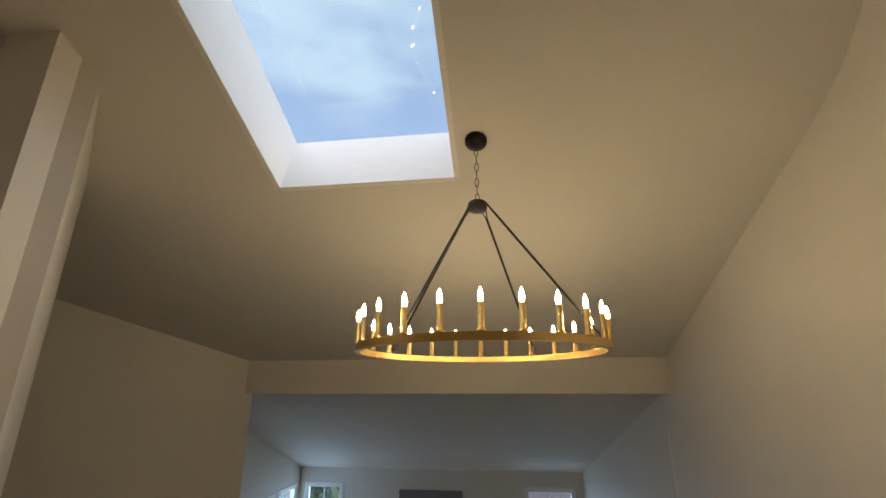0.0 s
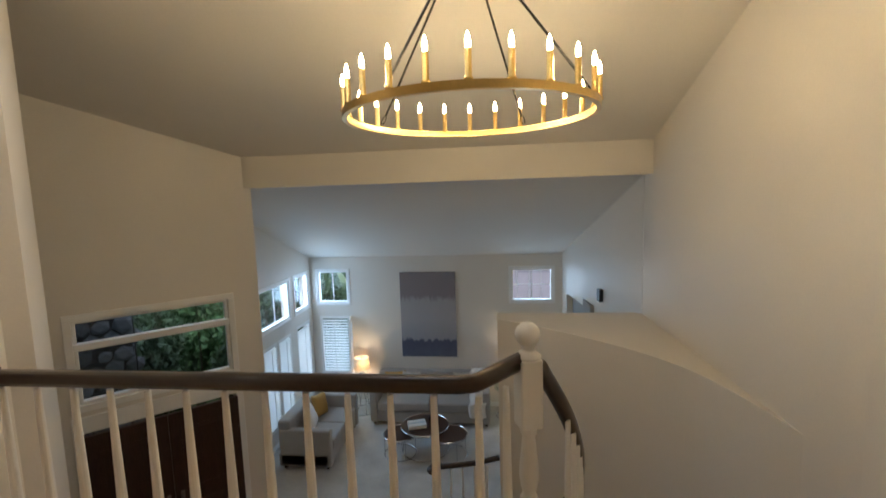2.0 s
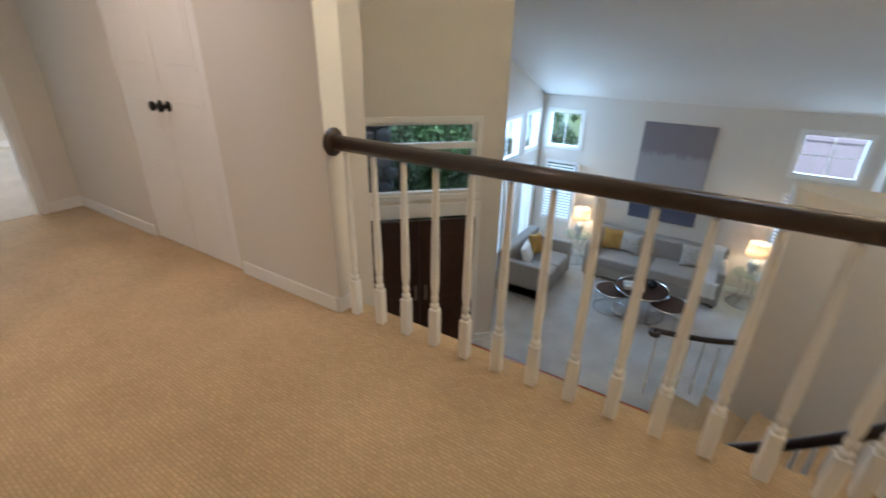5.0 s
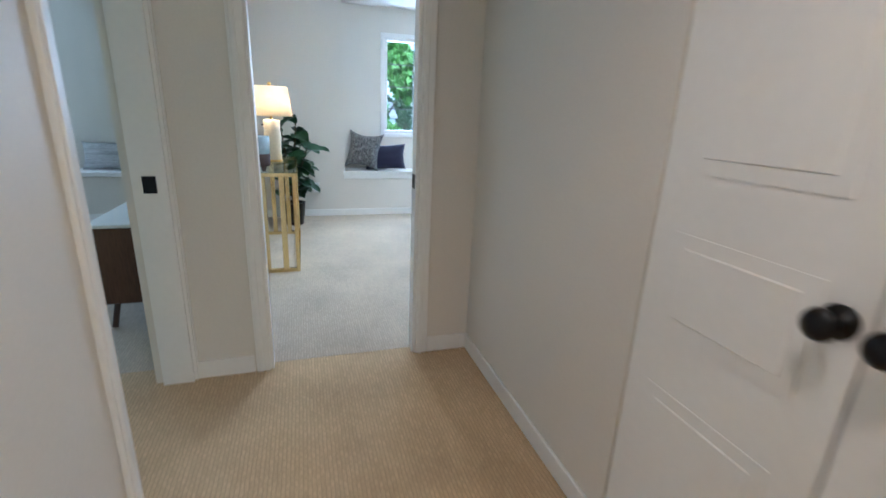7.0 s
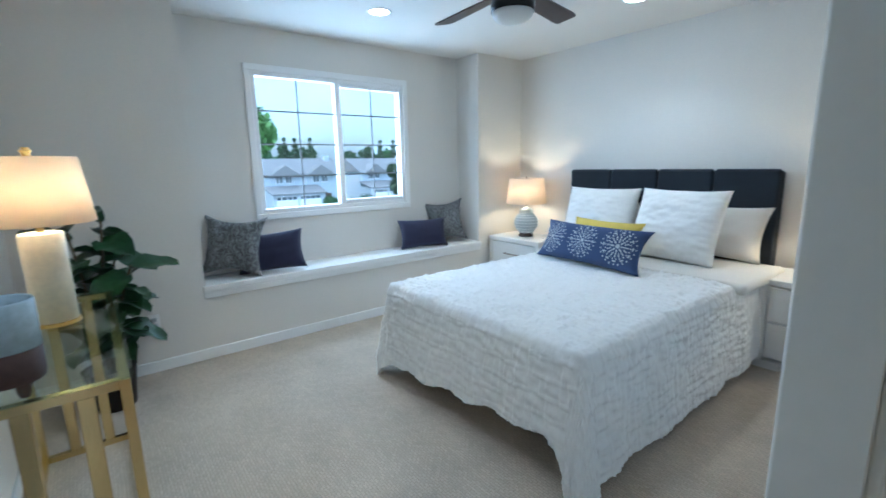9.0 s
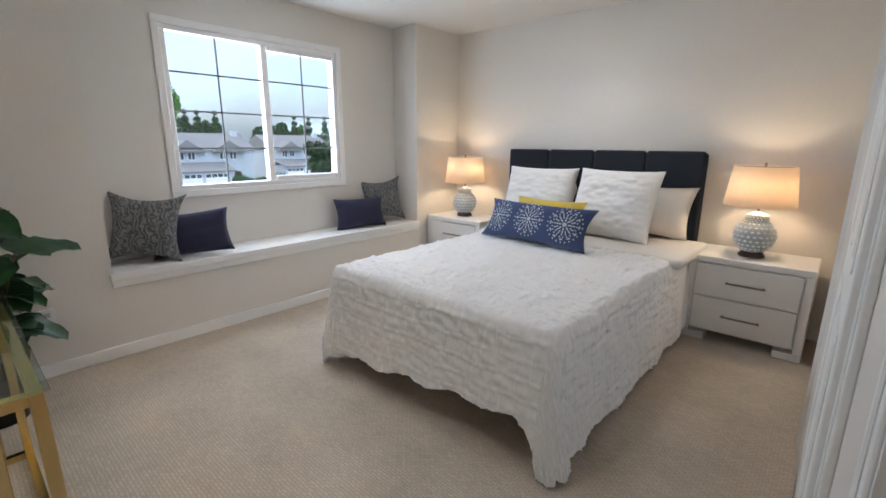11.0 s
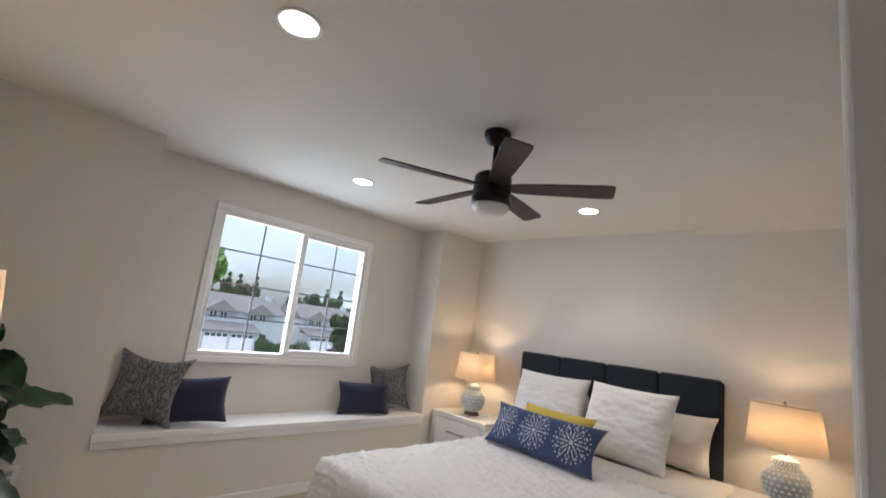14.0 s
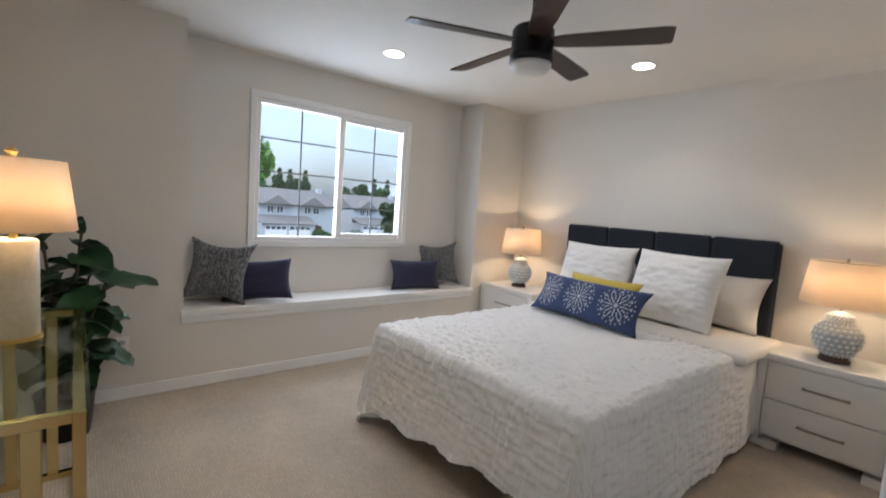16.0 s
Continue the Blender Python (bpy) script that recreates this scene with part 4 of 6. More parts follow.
def coffee_table(name, m, r, h, label):
    ob = thing(name, m, label, "table", "nesting coffee tables")
    part("tabletop", lathe([(r - 0.015, h - 0.022), (r - 0.012, h), (r - 0.02, h + 0.001)], 40), DARKWOOD, ob, "dark glossy top")
    ring = [Vector((r * math.cos(2 * math.pi * k / 40), r * math.sin(2 * math.pi * k / 40), h - 0.012)) for k in range(40)]
    part("rim", sweep(ring, 0.018, 0.035, None, 6, True), CHROME, ob, "polished steel rim")
    part("foot_ring", sweep([v * 0.98 + Vector((0, 0, -h * 0.98 + 0.024)) for v in ring], 0.014, 0.014, None, 6, True), CHROME, ob)
    for a in range(0, 360, 90):
        a = radians(a + 30)
        part("leg", sweep([(r * 0.98 * math.cos(a), r * 0.98 * math.sin(a), 0.01), (r * 0.98 * math.cos(a), r * 0.98 * math.sin(a), h - 0.02)], 0.014, 0.014), CHROME, ob)
    return ob


coffee_table("coffee_table", pose(-1.38, 7.35, LOW), 0.40, 0.44, "round dark coffee table with polished steel frame")
coffee_table("coffee_table", pose(-1.78, 7.20, LOW), 0.27, 0.36, "small round nesting table with polished steel frame")
coffee_table("coffee_table", pose(-0.96, 7.22, LOW), 0.30, 0.36, "small round nesting table with polished steel frame")
bk = thing("book", pose(-1.50, 7.28, LOW + 0.442, 0, 0, 18), "pale boxed book on the coffee table", "book")
part("cover", box(-0.15, 0.15, -0.11, 0.11, 0, 0.06, 0.004), CANVAS, bk)
part("band", box(-0.152, 0.152, -0.02, 0.02, 0.02, 0.062), CERGREY, bk)
vs = part("vase", lathe([(0.05, 0), (0.07, 0.02), (0.085, 0.06), (0.06, 0.10), (0.03, 0.12), (0.034, 0.13)], 24), BLACK, smooth=True)
vs.location = (-1.25, 7.45, LOW + 0.442)
tagged(vs, "squat dark vase on the coffee table", "vase")


def end_table(x, y):
    ob = thing("end_table", pose(x, y, LOW), "round glass end table on a curved steel base", "table", "end tables")
    part("tabletop", lathe([(0.26, 0.555), (0.265, 0.56), (0.265, 0.568), (0.26, 0.572)], 36), TABLEGLASS, ob, "round clear glass top")
    for a in range(0, 360, 60):
        p = []
        for k in range(9):
            t = k / 8
            rr = 0.10 + 0.13 * (2 * t - 1) ** 2
            w = radians(a + 50 * t)
            p.append((rr * math.cos(w), rr * math.sin(w), 0.01 + 0.545 * t))
        part("leg", sweep(p, 0.014, 0.014), CHROME, ob)
    part("foot_ring", sweep([(0.23 * math.cos(2 * math.pi * k / 30), 0.23 * math.sin(2 * math.pi * k / 30), 0.008) for k in range(30)], 0.014, 0.014, None, 6, True), CHROME, ob)
    return ob


def living_lamp(x, y):
    z = LOW + 0.572
    ob = thing("table_lamp", pose(x, y, z), "lit table lamp with drum shade on the end table", "lamp", "living room lamps")
    part("base", lathe([(0.06, 0), (0.065, 0.015), (0.045, 0.03), (0.075, 0.09), (0.085, 0.15), (0.06, 0.21), (0.025, 0.24), (0.015, 0.30), (0.008, 0.52)], 24), CERGREY, ob, "", True)
    s = part("shade", shade_bm(0.165, 0.145, 0.22), SHADE, ob, "glowing cream drum shade", True)
    s.location = (0, 0, 0.31)
    f = part("finial", lathe([(0.008, 0.52), (0.012, 0.535), (0.003, 0.55)], 10), BRASS, ob)
    lamp_light("lamp_bulb", (x, y, z + 0.42), 3.2)


end_table(-2.85, 8.66)
living_lamp(-2.85, 8.70)
end_table(0.05, 8.62)
living_lamp(0.05, 8.66)
pt = thing("abstract_painting", pose(-2.065, 8.965, -1.56), "large abstract canvas in greys with a blue band", "painting")
part("canvas", box(0, 1.119, 0, 0.033, 0, 1.73, 0.003), PAINTING, pt)
sp = thing("wall_speaker", pose(1.36, 6.9, 0.13, 0, 0, 97), "small dark wall speaker", "speaker")
part("body", box(-0.06, 0.06, -0.03, 0.03, -0.09, 0.09, 0.006), CHARCOAL, sp)

# ---- bedroom ----
B = Vector((-0.38, -0.08, 0))
MB = Matrix.Translation(B)


def bp_(x, y):
    return (x + B.x, y + B.y)


wall("wall_bed_entry", bp_(-4.965, 0.50), bp_(-4.965, 4.90), 0, 2.46, 0.075, [(0.342, 1.08, 0, 2.03)])
wall("wall_bed_left", bp_(-8.39, 0.55), bp_(-5.06, 0.55), 0, 2.46, -0.10)
wall("wall_bed_head", bp_(-5.06, 4.81), bp_(-8.39, 4.81), 0, 2.46, -0.12)
wall("wall_seat", bp_(-8.39, 4.93), bp_(-8.39, 0.45), 0, 2.46, -0.10, [(0.76, 3.406, 0.50, 2.46)])
wall("wall_bed_window", bp_(-8.72, 4.93), bp_(-8.72, 0.45), 0, 2.46, -0.14, [(1.458, 2.87, 0.99, 2.115)])
for y0, y1 in ((1.30, 1.52), (4.17, 4.40)):
    setting(part("wall_recess_side", box(-8.72 + B.x, -8.49 + B.x, y0 + B.y, y1 + B.y, 0, 2.46), WALL), "painted side of the window recess", "wall")
setting(part("ceiling_bedroom", box(-9.3, -5.34, 0.3, 4.9, 2.44, 2.56), CEIL), "white painted bedroom ceiling", "ceiling")
setting(part("floor_bedroom", box(-9.3, -5.46, -3.6, 4.95, -0.3, 0.0), CARPET_BED), "beige woven-loop carpet in the bedrooms", "floor")
setting(part("threshold", box(-5.47, -5.40, 0.76, 1.50, -0.02, 0.002), CARPET_BED), "beige carpet in the doorway", "floor")
ws = setting(part("window_seat", box(-8.72 + B.x, -8.362 + B.x, 1.505 + B.y, 4.185 + B.y, 0.50, 0.545, 0.006, 2), TRIM), "white painted window seat board", "window seat")
part("apron", box(-8.392 + B.x, -8.372 + B.x, 1.51 + B.y, 4.18 + B.y, 0.455, 0.50, 0.004), TRIM, ws)
strip("baseboard_bed", bp_(-8.39, 4.8), bp_(-8.39, 0.56), 0, 0.08, 0.014)
strip("baseboard_bed", bp_(-8.39, 0.55), bp_(-5.07, 0.55), 0, 0.08, 0.014)
strip("baseboard_bed", bp_(-5.07, 4.81), bp_(-8.39, 4.81), 0, 0.08, 0.014)
strip("baseboard_hall_end", bp_(-4.965, 0.50), bp_(-4.965, 0.77), 0, 0.085, -0.014)
strip("baseboard_hall_end", bp_(-4.965, 1.65), bp_(-4.965, 1.88), 0, 0.085, -0.014)
window("window_bedroom", MB @ facing(-8.72, 2.06, 0.99, 90), 1.412, 1.125, 2, 4, "white sliding window with grilles over the window seat", True, 0.05, 0.12)
window_light("sky_through_window", MB @ facing(-8.80, 2.77, 1.55, -90) @ pose(0, 0, 0, 90, 0, 0), 1.35, 1.05, 10, (0.80, 0.90, 1.0))

# door frame and open door
dc = casing("casing_bedroom_door", MB @ pose(-4.965, 0.842, 0, 0, 0, 90), 0.738, 2.03)
dc2 = casing("casing_bedroom_inner", MB @ pose(-5.04, 1.58, 0, 0, 0, -90), 0.738, 2.03, 0.065, 0.009)
for y0, y1, z0, z1 in ((0.842, 0.856, 0, 2.03), (1.566, 1.58, 0, 2.03), (0.856, 1.566, 2.016, 2.03)):
    jm = setting(part("door_jamb", box(-5.042 + B.x, -4.963 + B.x, y0 + B.y, y1 + B.y, z0, z1), TRIM), "white painted door jamb", "trim")
sp1 = part("strike_plate", box(-5.025 + B.x, -4.98 + B.x, 1.562 + B.y, 1.567 + B.y, 0.90, 0.97, 0.001), BLACK, jm, "black strike plate")
part("latch_hole", box(-5.012 + B.x, -4.992 + B.x, 1.5605 + B.y, 1.563 + B.y, 0.915, 0.955), CHARCOAL, jm)
bd = setting(thing("door_bedroom", MB @ pose(-5.055, 0.835, 0, 0, 0, 190), "white panelled bedroom door standing open", "door"))
six = [(x0, x0 + 0.24, z0, z1) for x0 in (0.10, 0.40) for z0, z1 in ((0.2, 0.78), (0.95, 1.55), (1.67, 1.9))]
leaf = panel_door(bd, 0.735, 2.02, six, TRIM, "door_leaf", 0.036)
for s in (-1, 1):
    kn = part("knob", knob_bm(), BLACK, leaf, "round black door knob", True)
    kn.matrix_local = pose(0.675, 0.018 * s, 0.93, 0, 0, 0 if s < 0 else 180)
for z in (0.25, 1.1, 1.8):
    part("hinge", lathe([(0.008, 0), (0.008, 0.09)], 8, None, (-0.004, 0.02, z)), CHROME, leaf)

# closet doors in the entry wall
cd = setting(thing("door_bed_closet", MB @ pose(-5.044, 2.15, 0, 0, 0, 90), "white panelled closet doors, closed, beside the nightstand", "door"))
for i in range(2):
    lf = panel_door(cd, 0.93, 2.02, [(0.1, 0.42, 0.2, 0.9), (0.51, 0.83, 0.2, 0.9), (0.1, 0.42, 1.05, 1.9), (0.51, 0.83, 1.05, 1.9)], TRIM, "door_leaf", 0.03)
    lf.location = (0.935 * i, 0.018, 0)
casing("casing_closet", MB @ pose(-5.04, 4.03, 0, 0, 0, -90), 1.88, 2.03)


# ceiling fixtures
def downlight(x, y, z, power=7.5, color=(1.0, 0.91, 0.80), group="recessed ceiling lights"):
    ob = thing("recessed_light", pose(x, y, z), "lit white recessed ceiling light", "light", group)
    ring = [(0.078 * math.cos(2 * math.pi * k / 28), 0.078 * math.sin(2 * math.pi * k / 28), -0.003) for k in range(28)]
    part("trim_ring", sweep(ring, 0.022, 0.008, None, 6, True), TRIM, ob, "", True)
    part("lens", lathe([(0.070, -0.004), (0.070, -0.001)], 28), CAN, ob, "glowing lens")
    d = bpy.data.lights.new("downlight_beam", "SPOT")
    d.energy, d.color, d.spot_size, d.spot_blend, d.shadow_soft_size = power, color, radians(128), 0.6, 0.06
    new("downlight_beam", d).location = (x, y, z - 0.02)


for x, y in ((-7.878, 2.75), (-6.673, 4.04), (-6.52, 1.51)):
    downlight(x + B.x, y + B.y, 2.44)
# unseen hall downlight, added only to brighten and warm the hall and landing
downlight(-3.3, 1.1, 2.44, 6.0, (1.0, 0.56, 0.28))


def ceiling_fan(m):
    ob = thing("ceiling_fan", m, "dark five-blade ceiling fan with opal light, at rest", "fan")
    part("canopy", lathe([(0.02, -0.07), (0.055, -0.055), (0.07, -0.02), (0.07, 0)], 28), BLACK, ob, "", True)
    part("downrod", lathe([(0.014, -0.24), (0.014, -0.06)], 14), BLACK, ob)
    part("motor_housing", lathe([(0.03, -0.22), (0.085, -0.235), (0.096, -0.25), (0.096, -0.355), (0.100, -0.357), (0.100, -0.395), (0.08, -0.397)], 36), BLACK, ob, "black drum motor housing", True)
    part("light_bowl", lathe([(0.094, -0.395), (0.092, -0.412), (0.076, -0.432), (0.045, -0.443), (0.01, -0.447)], 32), FANGLOW, ob, "white opal glass bowl", True)
    first = None
    for k in range(5):
        own = bmesh.new()
        prof = [(0.09, 0.034), (0.15, 0.044), (0.28, 0.051), (0.55, 0.058), (0.582, 0.054), (0.59, 0.045)]
        lo, hi = [], []
        for r, w in prof:
            for s in (-1, 1):
                lo.append(own.verts.new((r, s * w, -0.004 - s * w * 0.2)))
                hi.append(own.verts.new((r, s * w, 0.004 - s * w * 0.2)))
        for i in range(len(prof) - 1):
            a = 2 * i
            own.faces.new((hi[a], hi[a + 2], hi[a + 3], hi[a + 1]))
            own.faces.new((lo[a], lo[a + 1], lo[a + 3], lo[a + 2]))
            own.faces.new((lo[a], lo[a + 2], hi[a + 2], hi[a]))
            own.faces.new((lo[a + 1], hi[a + 1], hi[a + 3], lo[a + 3]))
        own.faces.new((lo[-2], lo[-1], hi[-1], hi[-2]))
        bmesh.ops.recalc_face_normals(own, faces=own.faces)
        if first is None:
            bl = part("blade", own, DOORWOOD, ob, "dark wooden blade")
            first = bl.data
        else:
            own.free()
            bl = new("blade", first)
            bl.parent = ob
            bl["label"] = "dark wooden blade"
        bl.matrix_local = pose(0, 0, -0.30, 0, 0, 72 * k + FAN)
    return ob


FAN = 31
ceiling_fan(MB @ pose(-6.445, 2.60, 2.44))


# bed
def duvet():
    """Quilt over the mattress: puckered squares between gathered seams, hanging over foot and sides, its corners down to the floor."""
    x0, x1, y0, y1, zt = -7.30, -5.90, 2.44, 4.30, 0.615
    xc, hw = (x0 + x1) / 2, (x1 - x0) / 2
    own = bmesh.new()
    nu, nv = 330, 270
    drop, r = 0.57, 0.04
    row_step, col_step = 0.085, 0.105

    def fold(d):
        if d < r * 1.57:
            return r * math.sin(d / r), r * (1 - math.cos(d / r))
        return r, r + (d - r * 1.57)

    def smooth(e0, e1, q):
        q = min(max((q - e0) / (e1 - e0), 0.0), 1.0)
        return q * q * (3 - 2 * q)
    g = []
    for j in range(nv + 1):
        row = []
        v = j / nv * (y1 - y0 + drop) - drop
        for i in range(nu + 1):
            u = (i / nu * 2 - 1) * (hw + drop)
            du, dv = max(0.0, abs(u) - hw), max(0.0, -v)
            s = 1 if u > 0 else -1
            zx, zy = fold(du)[1], fold(dv)[1]
            corner = smooth(0.0, 0.16, min(du, dv))
            h = max(zx, zy) + corner * 0.45 * min(zx, zy)
            # hem: higher along the foot, almost to the floor at the sides and corners
            foot_lim = 0.50 - 0.10 * smooth(-0.9, 0.9, u / hw) + 0.012 * math.sin(u * 19)
            side_lim = 0.57 + 0.012 * math.sin(v * 15)
            near = smooth(hw * 0.86, hw + 0.10, abs(u))
            lim = (foot_lim * (1 - near) + 0.60 * near) if dv >= du else side_lim
            h = min(h, lim) if h < lim else lim + 0.02 * math.tanh((h - lim) * 3)
            hang = min(h / 0.5, 1.0)
            along = u if dv >= du else v
            wave = 0.011 * hang * hang * math.sin(along * 13 + 2.5 * noise.noise(Vector((u * 1.5, v * 1.5, 3))))
            flare = (0.05 + 0.05 * corner * (1 if s > 0 else 0.8)) * hang
            away = math.hypot(du, dv)
            sx, sy = (du / away, dv / away) if away > 0 else (0.0, 0.0)
            out = fold(away)[0] + (flare + wave) * smooth(0, 0.05, away)
            x = xc + s * (min(abs(u), hw) + out * sx)
            y = y0 + max(v, 0.0) - out * sy
            z = zt - h
            # gathered seams both ways and puckers running from seam to seam
            wob = 0.25 * noise.noise(Vector((u * 6, v * 6, 2.0)))
            fr = abs(math.sin(math.pi * (v / row_step + wob)))
            fc = abs(math.sin(math.pi * (u / col_step + wob)))
            puff = 0.009 * (fr ** 0.5) * (0.5 + 0.5 * fc ** 0.5)
            crease = noise.noise(Vector((u * 42, v * 8, 1.7)))
            pucker = 0.010 * crease + 0.006 * noise.noise(Vector((u * 85, v * 20, 8.1))) + 0.009 * noise.noise(Vector((u * 16 + v * 10, v * 24, 5.2)))
            seam = 0.017 * (1 - fr) ** 5 * (0.75 + 0.6 * crease) + 0.010 * (1 - fc) ** 6 * (0.5 + 0.5 * hang)
            head = 1.0 - 0.8 * smooth(1.50, 1.75, v)
            rel = (puff + pucker * (0.5 + 0.5 * fr) + seam) * head
            if h > 0.04:
                wx = du / (du + dv)
                x += s * rel * 1.2 * wx
                y -= rel * 1.2 * (1 - wx)
            else:
                z += rel * 1.05
            row.append(own.verts.new((x, y, max(z, 0.012))))
        g.append(row)
    for j in range(nv):
        for i in range(nu):
            own.faces.new((g[j][i], g[j][i + 1], g[j + 1][i + 1], g[j + 1][i]))
    return own


bed = thing("bed", MB, "queen bed with a navy channelled headboard", "bed")
part("mattress", box(-7.40, -5.90, 2.44, 4.66, 0.30, 0.585, 0.05, 3), SHEET, bed)
part("box_spring", box(-7.34, -5.94, 2.52, 4.66, 0.16, 0.30, 0.02), SHEET, bed)
for x in (-7.3, -6.0):
    for y in (2.62, 4.5):
        part("leg", box(x - 0.03, x + 0.03, y - 0.03, y + 0.03, 0, 0.17), DARKWOOD, bed)
hb = part("headboard", box(-7.635, -5.91, 4.735, 4.80, 0.05, 1.27, 0.02, 3), NAVYBOARD, bed, "navy upholstered headboard")
for i in range(4):
    x0 = -7.635 + i * 0.43125
    part("channel", box(x0 + 0.004, x0 + 0.427, 4.700, 4.745, 0.45, 1.285, 0.020, 3), NAVYBOARD, hb)
qd = part("quilt", duvet(), DUVET, smooth=True)
qd.location = B
tagged(qd, "white ruched quilt spread over the bed", "quilt")
sh = part("folded_sheet", box(-7.39 + B.x, -5.80 + B.x, 3.9 + B.y, 4.62 + B.y, 0.56, 0.632, 0.03, 3), SHEET, smooth=True)
tagged(sh, "smooth white top sheet at the head of the bed", "sheet")

cushion("sleeping_pillow", MB @ pose(-6.26, 4.56, 0.63, -22, 0, -3), 0.66, 0.42, 0.20, SHEET, "white cotton pillow leaning on the headboard", "pillow", "bed pillows", 1)
cushion("sleeping_pillow", MB @ pose(-7.20, 4.56, 0.63, -22, 0, 3), 0.66, 0.42, 0.20, SHEET, "white cotton pillow leaning on the headboard", "pillow", "bed pillows", 2)


def quilted(name, m, w, h, d, label, seed):
    """White euro pillow with a ruched face."""
    own = cushion_bm(w, h, d, seed, 0.0, 44, 0.06)
    for v in own.verts:
        k = (1 - abs(2 * v.co.x / w) ** 6) * (1 - abs(2 * v.co.z / h - 1) ** 6)
        v.co.y += (0.012 * noise.noise(Vector((v.co.x * 14, v.co.y * 3, v.co.z * 34 + seed))) + 0.006 * noise.noise(Vector((v.co.x * 40, 0, v.co.z * 50)))) * max(k, 0)
    ob = part(name, own, DUVET, smooth=True)
    ob.matrix_world = m
    return tagged(ob, label, "pillow", "ruched pillows")


quilted("euro_pillow", MB @ pose(-7.14, 4.36, 0.625, -20, 0, 4), 0.66, 0.54, 0.22, "white ruched square pillow propped on the bed", 3)
quilted("euro_pillow", MB @ pose(-6.44, 4.24, 0.625, -22, 0, -4), 0.66, 0.56, 0.22, "white ruched square pillow propped on the bed", 5)
cushion("yellow_cushion", MB @ pose(-6.82, 3.92, 0.635, -28, 0, -4), 0.62, 0.32, 0.14, YELLOW, "mustard yellow lumbar cushion on the bed", seed=6)
bol = cushion("bolster_cushion", MB @ pose(-6.77, 3.68, 0.635, -28, 0, -6), 0.92, 0.31, 0.17, BLUEPAT, "slate blue lumbar cushion with pale medallions", seed=7, n=22)


def medallion(cx, cz, r, parent, d, w, h):
    """Printed rosette of dots, petals and rings, laid on a cushion's face."""
    own = bmesh.new()

    def put(px, pz, ra, rb, rot):
        n = 8
        vs_ = []
        for k in range(n):
            a = 2 * math.pi * k / n
            q = Vector((ra * math.cos(a), rb * math.sin(a)))
            x, z = px + q.x * math.cos(rot) - q.y * math.sin(rot), pz + q.x * math.sin(rot) + q.y * math.cos(rot)
            u, v = min(1, abs(2 * x / w)), min(1, abs(2 * z / h - 1))
            fat = max(0.0, (1 - u ** 2.6) * (1 - v ** 2.6)) ** 0.55
            kk = noise.noise(Vector((2 * x / w * 2.3 + 7 * 7.1, (2 * z / h - 1) * 2.3, -3.0 + 7)))
            vs_.append(own.verts.new((x, -(d / 2 * fat * (1 + 0.18 * kk)) - 0.007, z)))
        own.faces.new(vs_)
    put(cx, cz, r * 0.13, r * 0.13, 0)
    for n, rr, ra, rb in ((8, 0.27, 0.10, 0.05), (16, 0.42, 0.05, 0.05), (16, 0.55, 0.075, 0.042), (22, 0.70, 0.045, 0.045), (12, 0.82, 0.05, 0.11), (24, 0.98, 0.055, 0.04)):
        for k in range(n):
            a = 2 * math.pi * k / n
            put(cx + r * rr * math.cos(a), cz + r * rr * math.sin(a), r * ra, r * rb, a)
    bmesh.ops.recalc_face_normals(own, faces=own.faces)
    tagged(part("medallion", own, PALEPRINT, parent, "pale printed rosette"), kind="stuff")


for cx in (-0.29, 0.0, 0.29):
    medallion(cx, 0.155, 0.122, bol, 0.17, 0.92, 0.31)


def nightstand(m, label):
    ob = thing("nightstand", m, label, "nightstand", "pair of nightstands")
    w, d, h = 0.69, 0.44, 0.60
    part("body", box(-w / 2 + 0.02, w / 2 - 0.02, -d + 0.015, 0, 0.07, h - 0.04, 0.003), WHITELAC, ob)
    part("top", box(-w / 2, w / 2, -d - 0.005, 0, h - 0.045, h, 0.008, 2), WHITELAC, ob)
    for x0, x1 in ((-w / 2, -w / 2 + 0.05), (w / 2 - 0.05, w / 2)):
        part("side_panel", box(x0, x1, -d, 0, 0.05, h - 0.045, 0.006, 2), WHITELAC, ob)
    for x in (-w / 2 + 0.075, w / 2 - 0.075):
        for y in (-d + 0.05, -0.05):
            part("foot", box(x - 0.075, x + 0.075, y - 0.05, y + 0.05, 0, 0.052, 0.004), WHITELAC, ob)
    for z0, z1 in ((0.085, 0.315), (0.325, 0.548)):
        dr = part("drawer", box(-w / 2 + 0.055, w / 2 - 0.055, -d - 0.004, -d + 0.02, z0, z1, 0.003), WHITELAC, ob)
        pl = part("pull", box(-0.11, 0.11, -d - 0.030, -d - 0.020, (z0 + z1) / 2 - 0.006, (z0 + z1) / 2 + 0.006, 0.003), PEWTER, dr, "slim pewter bar pull")
        for x in (-0.10, 0.10):
            part("post", box(x - 0.006, x + 0.006, -d - 0.024, -d - 0.003, (z0 + z1) / 2 - 0.005, (z0 + z1) / 2 + 0.005), PEWTER, dr)
    return ob


nightstand(MB @ pose(-5.50, 4.74, 0), "white two-drawer nightstand beside the bed")
nightstand(MB @ pose(-8.02, 4.74, 0), "white two-drawer nightstand near the window seat")


